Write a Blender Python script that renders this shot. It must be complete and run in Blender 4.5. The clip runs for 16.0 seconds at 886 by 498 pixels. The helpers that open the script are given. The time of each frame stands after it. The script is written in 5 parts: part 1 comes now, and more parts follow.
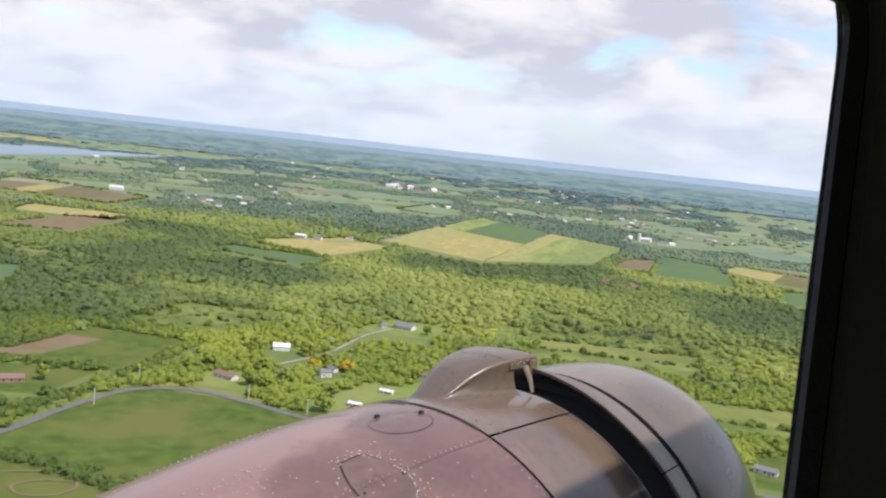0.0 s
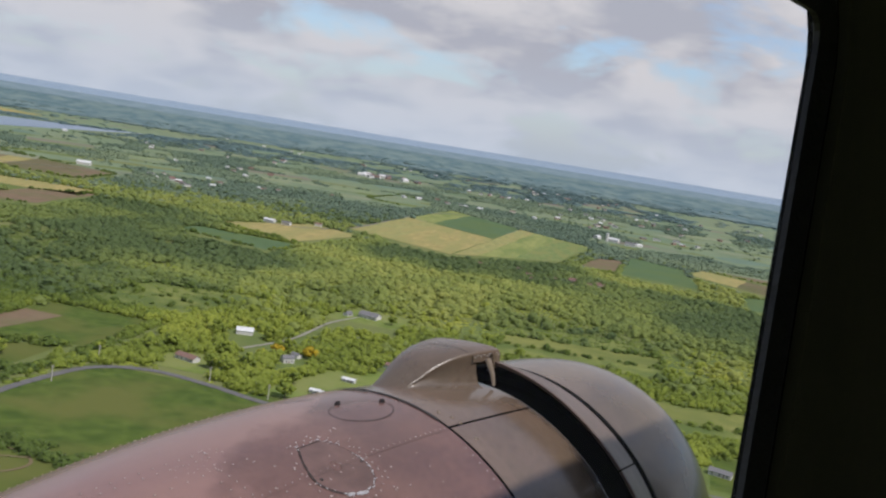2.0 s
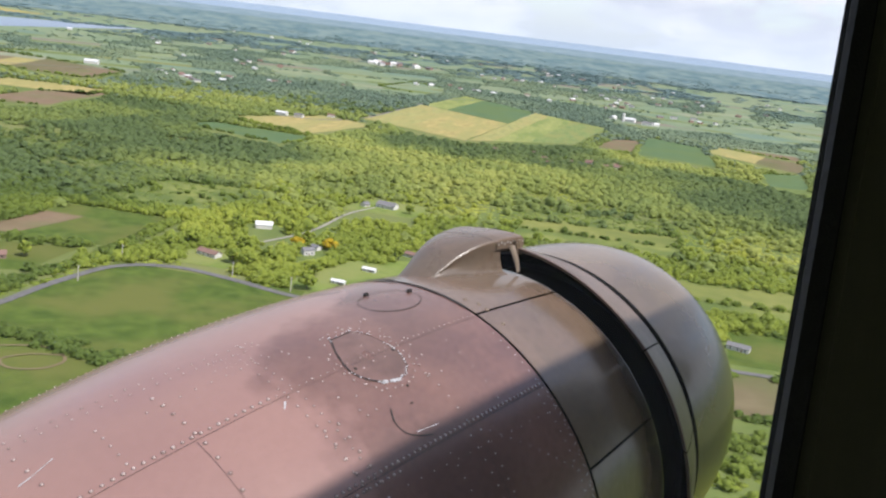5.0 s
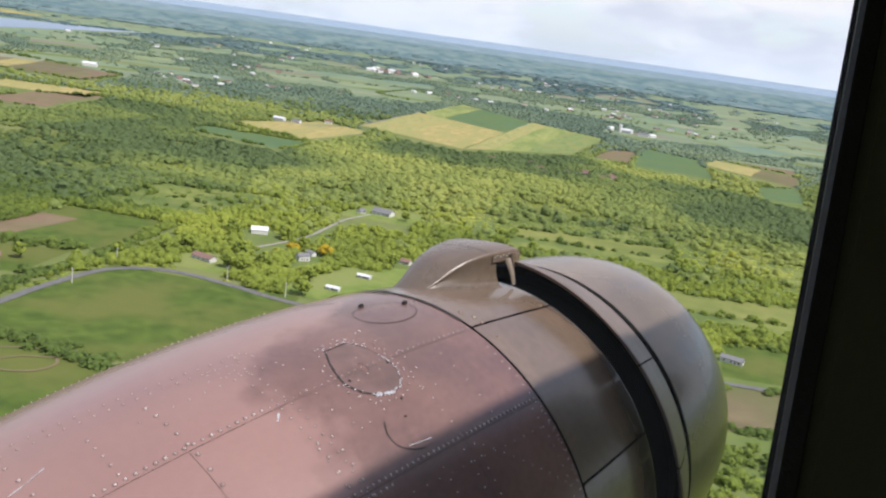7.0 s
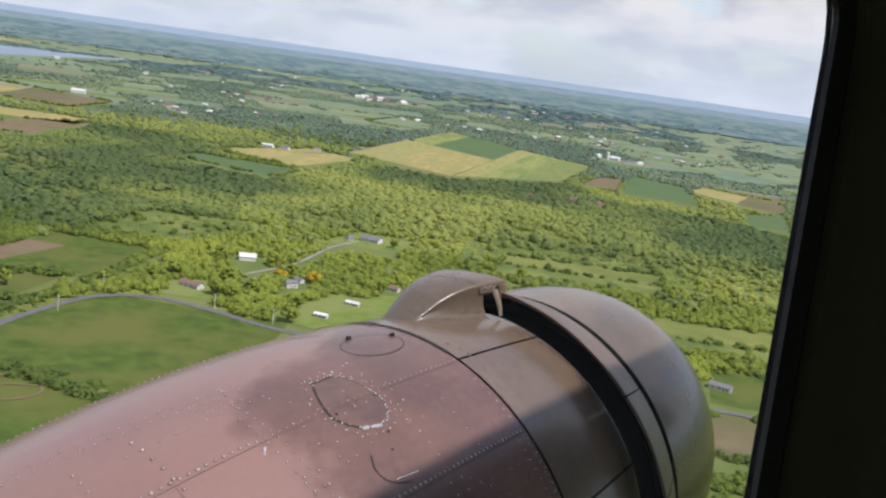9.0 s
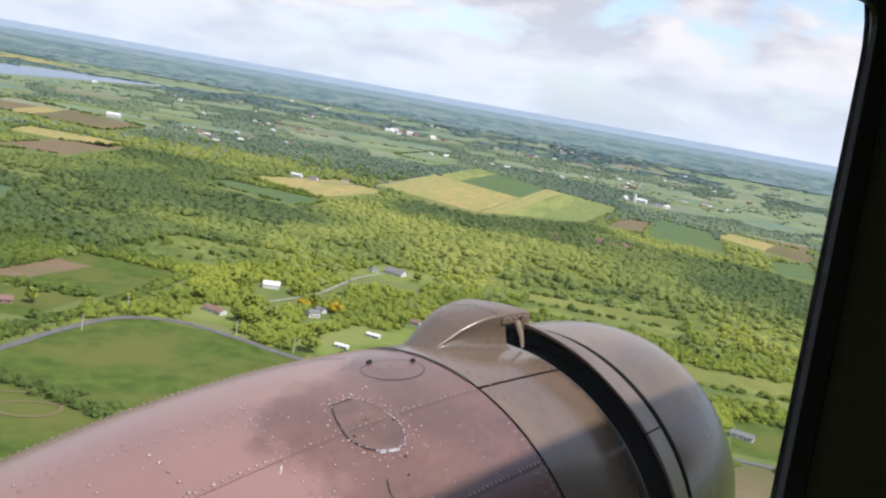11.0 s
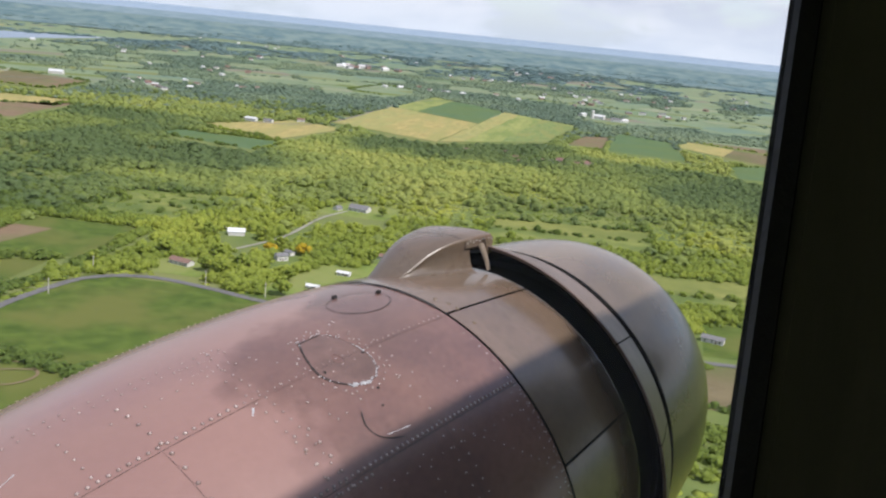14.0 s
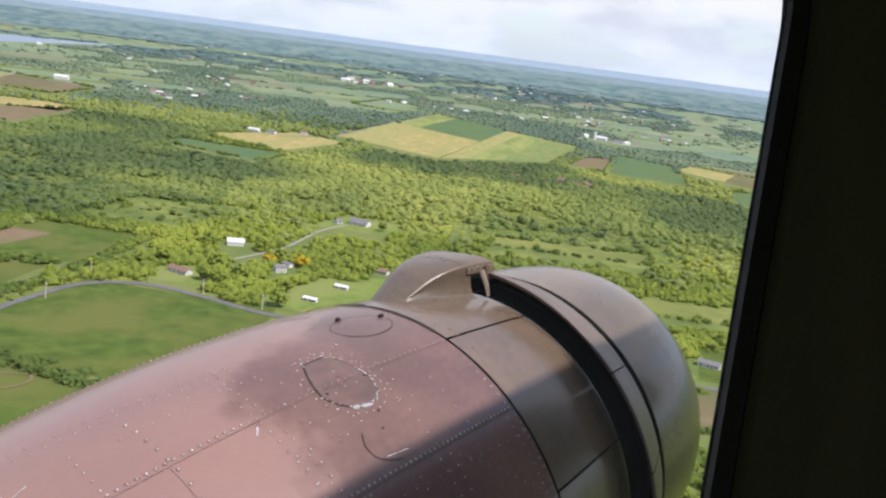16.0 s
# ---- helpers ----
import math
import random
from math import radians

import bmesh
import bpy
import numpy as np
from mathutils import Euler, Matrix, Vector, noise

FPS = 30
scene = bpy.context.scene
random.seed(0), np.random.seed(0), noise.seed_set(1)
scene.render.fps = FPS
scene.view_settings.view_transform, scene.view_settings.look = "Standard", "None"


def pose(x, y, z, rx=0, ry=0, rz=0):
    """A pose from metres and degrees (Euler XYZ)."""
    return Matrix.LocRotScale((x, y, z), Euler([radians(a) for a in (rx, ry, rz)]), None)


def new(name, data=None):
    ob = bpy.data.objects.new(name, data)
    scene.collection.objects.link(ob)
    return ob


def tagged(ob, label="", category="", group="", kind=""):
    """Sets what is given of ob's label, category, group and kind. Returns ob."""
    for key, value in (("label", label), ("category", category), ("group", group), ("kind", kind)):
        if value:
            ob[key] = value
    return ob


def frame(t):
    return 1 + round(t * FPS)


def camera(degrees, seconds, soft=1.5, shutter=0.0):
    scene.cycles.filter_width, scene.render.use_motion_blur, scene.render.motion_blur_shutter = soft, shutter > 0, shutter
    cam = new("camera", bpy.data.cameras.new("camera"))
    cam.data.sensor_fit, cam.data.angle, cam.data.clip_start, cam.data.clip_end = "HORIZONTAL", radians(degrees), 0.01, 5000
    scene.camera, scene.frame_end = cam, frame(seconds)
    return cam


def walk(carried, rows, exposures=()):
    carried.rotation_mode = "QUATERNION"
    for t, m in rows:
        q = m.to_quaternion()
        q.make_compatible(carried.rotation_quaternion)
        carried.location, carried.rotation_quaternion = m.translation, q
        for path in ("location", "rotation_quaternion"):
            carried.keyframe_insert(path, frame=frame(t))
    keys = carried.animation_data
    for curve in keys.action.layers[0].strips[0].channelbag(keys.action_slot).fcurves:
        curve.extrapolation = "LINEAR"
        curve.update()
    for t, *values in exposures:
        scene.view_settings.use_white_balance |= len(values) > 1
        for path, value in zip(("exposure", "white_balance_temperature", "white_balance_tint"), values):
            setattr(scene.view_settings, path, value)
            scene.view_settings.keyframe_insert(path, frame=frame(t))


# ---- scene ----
cam = camera(51.5, 16.0, soft=2.3)
ROWS = [
    (0.0, 0.0002, 0.0289, 190.1398, 83.85, -6.32, 10.49),
    (0.5, 0.0148, 0.0163, 190.1238, 85.28, -5.94, 8.80),
    (1.0, 0.0113, 0.0217, 190.1254, 84.58, -7.58, 8.75),
    (1.5, 0.0125, 0.0292, 190.1356, 83.83, -7.01, 8.68),
    (2.0, 0.0021, 0.0273, 190.1374, 83.56, -9.14, 8.82),
    (2.5, -0.0170, 0.0086, 190.1593, 80.10, -7.77, 7.55),
    (3.0, -0.0176, 0.0155, 190.1579, 77.09, -7.39, 9.75),
    (5.5, -0.0147, 0.0207, 190.1410, 76.45, -6.76, 9.50),
    (6.0, -0.0163, 0.0217, 190.1509, 76.56, -6.75, 9.88),
    (6.5, -0.0202, 0.0233, 190.1489, 76.83, -8.10, 10.10),
    (7.0, -0.0190, 0.0227, 190.1539, 76.95, -7.80, 9.40),
    (7.5, -0.0183, 0.0251, 190.1599, 77.06, -8.06, 8.57),
    (8.0, -0.0212, 0.0199, 190.1688, 78.29, -9.78, 8.39),
    (8.5, -0.0180, 0.0151, 190.1741, 78.45, -7.74, 8.47),
    (11.0, -0.0148, 0.0075, 190.1496, 80.63, -9.92, 10.58),
    (11.5, -0.0179, 0.0110, 190.1644, 79.53, -7.21, 10.74),
    (12.0, -0.0146, 0.0244, 190.1568, 78.16, -6.21, 11.27),
    (12.5, -0.0247, 0.0200, 190.1723, 78.78, -7.18, 10.11),
    (13.0, -0.0092, 0.0114, 190.1872, 78.59, -7.73, 8.79),
    (13.5, -0.0022, 0.0209, 190.1571, 78.21, -6.21, 7.37),
    (14.0, -0.0013, 0.0416, 190.1345, 76.74, -5.61, 7.50),
    (14.5, -0.0168, 0.0374, 190.1634, 76.41, -6.99, 8.19),
    (15.0, -0.0049, 0.0315, 190.1512, 76.82, -6.00, 7.56),
    (15.5, -0.0076, 0.0035, 190.1883, 77.09, -7.13, 8.24),
    (16.0, -0.0081, -0.0180, 190.1757, 77.73, -7.32, 7.82),
]
walk(cam, [(t, pose(x, y, z, rx, ry, rz)) for t, x, y, z, rx, ry, rz in ROWS],
     exposures=[(0.0, 1.08, 6360, 15), (0.5, 0.98, 6360, 15), (1.0, 0.70, 6360, 15), (2.0, 0.48, 6360, 15), (2.5, 0.48, 6360, 15), (3.0, 0.78, 6360, 15), (5.5, 1.17, 6360, 15), (6.5, 1.16, 6360, 15), (7.0, 1.10, 6360, 15), (7.5, 0.92, 6360, 15), (8.5, 0.84, 6360, 15), (11.0, 1.08, 6360, 15), (12.0, 1.16, 6360, 15), (13.0, 1.14, 6360, 15), (14.0, 1.00, 6360, 15), (16.0, 1.12, 6360, 15)])

# ---- world, sun, exposure ----
SUN_AZ, SUN_EL = 118.0, 55.0
HEIGHT = 190.16                       # of the aircraft over the land


def make_world():
    w = bpy.data.worlds.new("cloudy_sky")
    scene.world = w
    w.use_nodes = True
    nt = w.node_tree
    nt.nodes.clear()
    N, L = nt.nodes.new, nt.links.new
    out, bg = N("ShaderNodeOutputWorld"), N("ShaderNodeBackground")
    sky = N("ShaderNodeTexSky")
    sky.sky_type, sky.sun_disc = "NISHITA", False
    sky.sun_elevation, sky.sun_rotation = radians(SUN_EL), radians(SUN_AZ)
    sky.air_density, sky.dust_density, sky.ozone_density = 1.0, 1.5, 2.0
    tc, sep = N("ShaderNodeTexCoord"), N("ShaderNodeSeparateXYZ")
    L(tc.outputs["Generated"], sep.inputs[0])
    lift = N("ShaderNodeMath"); lift.operation = "MAXIMUM"; lift.inputs[1].default_value = 0.0
    L(sep.outputs["Z"], lift.inputs[0])
    den = N("ShaderNodeMath"); den.operation = "ADD"; den.inputs[1].default_value = 0.33
    L(lift.outputs[0], den.inputs[0])
    comb = N("ShaderNodeCombineXYZ")
    for i, ax in enumerate("XY"):
        dv = N("ShaderNodeMath"); dv.operation = "DIVIDE"
        L(sep.outputs[ax], dv.inputs[0]); L(den.outputs[0], dv.inputs[1]); L(dv.outputs[0], comb.inputs[i])
    big = N("ShaderNodeTexNoise"); big.inputs["Scale"].default_value = 1.9
    big.inputs["Detail"].default_value = 9.0; big.inputs["Roughness"].default_value = 0.60; big.inputs["Distortion"].default_value = 0.25
    L(comb.outputs[0], big.inputs["Vector"])
    cover = N("ShaderNodeValToRGB")
    cover.color_ramp.elements[0].position, cover.color_ramp.elements[1].position = 0.375, 0.465
    thin = N("ShaderNodeMath"); thin.operation = "MULTIPLY_ADD"; thin.inputs[1].default_value = -0.11      # the cover thins out overhead
    L(lift.outputs[0], thin.inputs[0]); L(big.outputs["Fac"], thin.inputs[2]); L(thin.outputs[0], cover.inputs[0])
    fine = N("ShaderNodeTexNoise"); fine.inputs["Scale"].default_value = 4.0
    fine.inputs["Detail"].default_value = 8.0; fine.inputs["Roughness"].default_value = 0.55; fine.inputs["Distortion"].default_value = 0.15
    shift = N("ShaderNodeVectorMath"); shift.operation = "ADD"; shift.inputs[1].default_value = (3.1, 7.7, 0.4)
    L(comb.outputs[0], shift.inputs[0]); L(shift.outputs[0], fine.inputs["Vector"])
    shade = N("ShaderNodeValToRGB")
    shade.color_ramp.elements[0].position, shade.color_ramp.elements[1].position = 0.40, 0.60
    shade.color_ramp.elements[0].color = (2.85, 2.98, 3.32, 1)
    shade.color_ramp.elements[1].color = (4.25, 4.22, 4.25, 1)
    L(fine.outputs["Fac"], shade.inputs[0])
    mix = N("ShaderNodeMix"); mix.data_type = "RGBA"
    L(cover.outputs["Color"], mix.inputs["Factor"])
    L(sky.outputs["Color"], mix.inputs[6]); L(shade.outputs["Color"], mix.inputs[7])
    haze = N("ShaderNodeMapRange"); haze.inputs["From Min"].default_value = 0.0; haze.inputs["From Max"].default_value = 0.11
    haze.inputs["To Min"].default_value = 0.75; haze.inputs["To Max"].default_value = 0.0
    L(lift.outputs[0], haze.inputs["Value"])
    mix2 = N("ShaderNodeMix"); mix2.data_type = "RGBA"
    mix2.inputs[7].default_value = (3.4, 3.95, 4.6, 1)
    L(haze.outputs["Result"], mix2.inputs["Factor"]); L(mix.outputs[2], mix2.inputs[6])
    L(mix2.outputs[2], bg.inputs["Color"])
    bg.inputs["Strength"].default_value = 0.110
    L(bg.outputs[0], out.inputs[0])


make_world()
sun_data = bpy.data.lights.new("sun", "SUN")
sun_data.energy, sun_data.angle, sun_data.color = 2.9, radians(1.3), (1.0, 0.95, 0.87)
sun = new("sun", sun_data)
_az, _el = radians(SUN_AZ), radians(SUN_EL)
SUN_WAY = Vector((math.sin(_az) * math.cos(_el), math.cos(_az) * math.cos(_el), math.sin(_el)))
sun.matrix_world = Matrix.Translation((0, 0, 400)) @ SUN_WAY.to_track_quat("Z", "Y").to_matrix().to_4x4()


# ---- materials ----
def material(name, base, second=None, scale=1.0, rough=0.7, metal=0.0, bump=0.0, bump_scale=None, third=None, third_scale=0.1,
             rough_var=0.0, coords="Object", spec=0.5, stretch=None, detail=6.0, coat=0.0, speckle=0.0):
    """Two noises mix the colours: a fine one (second) and a broad one (third)."""
    m = bpy.data.materials.new(name)
    m.use_nodes = True
    nt = m.node_tree
    N, L = nt.nodes.new, nt.links.new
    b = nt.nodes["Principled BSDF"]
    b.inputs["Roughness"].default_value, b.inputs["Metallic"].default_value = rough, metal
    b.inputs["Specular IOR Level"].default_value = spec
    b.inputs["Coat Weight"].default_value = coat
    tc = N("ShaderNodeTexCoord")
    vec = tc.outputs[coords]
    if stretch:
        mp = N("ShaderNodeMapping"); mp.inputs["Scale"].default_value = stretch
        L(vec, mp.inputs[0]); vec = mp.outputs[0]
    n1 = N("ShaderNodeTexNoise"); n1.inputs["Scale"].default_value = scale; n1.inputs["Detail"].default_value = detail
    n1.inputs["Roughness"].default_value = 0.6
    L(vec, n1.inputs["Vector"])
    r1 = N("ShaderNodeValToRGB")
    r1.color_ramp.elements[0].position, r1.color_ramp.elements[1].position = 0.36, 0.64
    r1.color_ramp.elements[0].color = (*base, 1)
    r1.color_ramp.elements[1].color = (*(second or [c * 1.25 for c in base]), 1)
    L(n1.outputs["Fac"], r1.inputs[0])
    col = r1.outputs[0]
    if third:
        n2 = N("ShaderNodeTexNoise"); n2.inputs["Scale"].default_value = third_scale; n2.inputs["Detail"].default_value = 4.0
        L(vec, n2.inputs["Vector"])
        r2 = N("ShaderNodeValToRGB")
        r2.color_ramp.elements[0].position, r2.color_ramp.elements[1].position = 0.42, 0.62
        L(n2.outputs["Fac"], r2.inputs[0])
        mx = N("ShaderNodeMix"); mx.data_type = "RGBA"
        L(r2.outputs[0], mx.inputs["Factor"]); L(col, mx.inputs[6]); mx.inputs[7].default_value = (*third, 1)
        col = mx.outputs[2]
    if speckle:                      # fine grain and dirt in old paint
        ns = N("ShaderNodeTexNoise"); ns.inputs["Scale"].default_value = 55.0; ns.inputs["Detail"].default_value = 7.0; ns.inputs["Roughness"].default_value = 0.7
        L(vec, ns.inputs["Vector"])
        rs = N("ShaderNodeMapRange"); rs.inputs["From Min"].default_value, rs.inputs["From Max"].default_value = 0.3, 0.7
        rs.inputs["To Min"].default_value, rs.inputs["To Max"].default_value = 1 - speckle, 1 + speckle
        L(ns.outputs["Fac"], rs.inputs["Value"])
        mu = N("ShaderNodeVectorMath"); mu.operation = "SCALE"
        L(col, mu.inputs[0]); L(rs.outputs["Result"], mu.inputs["Scale"])
        col = mu.outputs[0]
    L(col, b.inputs["Base Color"])
    if rough_var:
        mr = N("ShaderNodeMapRange")
        mr.inputs["To Min"].default_value, mr.inputs["To Max"].default_value = rough - rough_var, rough + rough_var
        L(n1.outputs["Fac"], mr.inputs["Value"]); L(mr.outputs["Result"], b.inputs["Roughness"])
    if bump:
        nb = N("ShaderNodeTexNoise"); nb.inputs["Scale"].default_value = bump_scale or scale * 3; nb.inputs["Detail"].default_value = 4.0
        L(vec, nb.inputs["Vector"])
        bp = N("ShaderNodeBump"); bp.inputs["Strength"].default_value = bump; bp.inputs["Distance"].default_value = 0.02 if coords == "Object" else 0.3
        L(nb.outputs["Fac"], bp.inputs["Height"]); L(bp.outputs[0], b.inputs["Normal"])
    return m


def foliage(name, stops, fine_scale=0.5, through_light=0.42):
    """Leaves: the hue of each tree comes from its own tint, broken up by a fine noise."""
    m = bpy.data.materials.new(name)
    m.use_nodes = True
    nt = m.node_tree
    N, L = nt.nodes.new, nt.links.new
    b = nt.nodes["Principled BSDF"]
    b.inputs["Roughness"].default_value = 0.85
    b.inputs["Specular IOR Level"].default_value = 0.15
    at = N("ShaderNodeAttribute"); at.attribute_name = "tint"
    tc = N("ShaderNodeTexCoord")
    n1 = N("ShaderNodeTexNoise"); n1.inputs["Scale"].default_value = fine_scale; n1.inputs["Detail"].default_value = 3.0
    L(tc.outputs["Object"], n1.inputs["Vector"])
    mr = N("ShaderNodeMapRange"); mr.inputs["To Min"].default_value, mr.inputs["To Max"].default_value = -0.12, 0.12
    L(n1.outputs["Fac"], mr.inputs["Value"])
    ad = N("ShaderNodeMath"); ad.operation = "ADD"; ad.use_clamp = True
    L(at.outputs["Fac"], ad.inputs[0]); L(mr.outputs["Result"], ad.inputs[1])
    rp = N("ShaderNodeValToRGB")
    els = rp.color_ramp.elements
    while len(els) < len(stops):
        els.new(0.5)
    for e, (p, c) in zip(els, stops):
        e.position, e.color = p, (*c, 1)
    L(ad.outputs[0], rp.inputs[0]); L(rp.outputs[0], b.inputs["Base Color"])
    tr = N("ShaderNodeBsdfTranslucent"); L(rp.outputs[0], tr.inputs["Color"])
    ms = N("ShaderNodeMixShader"); ms.inputs[0].default_value = through_light
    L(b.outputs[0], ms.inputs[1]); L(tr.outputs[0], ms.inputs[2])
    L(ms.outputs[0], nt.nodes["Material Output"].inputs[0])
    return m


def skin_paint():
    """Brown nacelle paint, faded to a dusty pink towards the rear, the border ragged."""
    m = material("faded_brown_paint", (0.138, 0.076, 0.063), (0.165, 0.096, 0.081), 2.6, 0.25, third=(0.110, 0.064, 0.057), third_scale=3.0, rough_var=0.08, bump=0.05, bump_scale=9, speckle=0.16)
    nt = m.node_tree
    N, L = nt.nodes.new, nt.links.new
    b = nt.nodes["Principled BSDF"]
    old = b.inputs["Base Color"].links[0].from_socket
    tc, sep = N("ShaderNodeTexCoord"), N("ShaderNodeSeparateXYZ")
    L(tc.outputs["Object"], sep.inputs[0])
    n1 = N("ShaderNodeTexNoise"); n1.inputs["Scale"].default_value = 3.6; n1.inputs["Detail"].default_value = 9.0; n1.inputs["Roughness"].default_value = 0.62
    L(tc.outputs["Object"], n1.inputs["Vector"])
    sc = N("ShaderNodeMath"); sc.operation = "MULTIPLY_ADD"; sc.inputs[1].default_value = 0.9; sc.inputs[2].default_value = -0.45
    L(n1.outputs["Fac"], sc.inputs[0])
    ad = N("ShaderNodeMath"); ad.operation = "ADD"
    L(sep.outputs["X"], ad.inputs[0]); L(sc.outputs[0], ad.inputs[1])
    over = N("ShaderNodeMath"); over.operation = "ADD"; over.inputs[1].default_value = 0.19
    L(sep.outputs["Y"], over.inputs[0])
    clip = N("ShaderNodeMath"); clip.operation = "MAXIMUM"; clip.inputs[1].default_value = 0.0
    L(over.outputs[0], clip.inputs[0])
    slant = N("ShaderNodeMath"); slant.operation = "MULTIPLY_ADD"; slant.inputs[1].default_value = -2.3
    L(clip.outputs[0], slant.inputs[0]); L(ad.outputs[0], slant.inputs[2])
    mr = N("ShaderNodeMapRange"); mr.inputs["From Min"].default_value, mr.inputs["From Max"].default_value = -0.80, -0.65
    mr.inputs["To Min"].default_value, mr.inputs["To Max"].default_value = 0.60, 0.0
    L(slant.outputs[0], mr.inputs["Value"])
    mx = N("ShaderNodeMix"); mx.data_type = "RGBA"; mx.inputs[7].default_value = (0.276, 0.166, 0.146, 1)
    L(mr.outputs["Result"], mx.inputs["Factor"]); L(old, mx.inputs[6])
    L(mx.outputs[2], b.inputs["Base Color"])
    return m


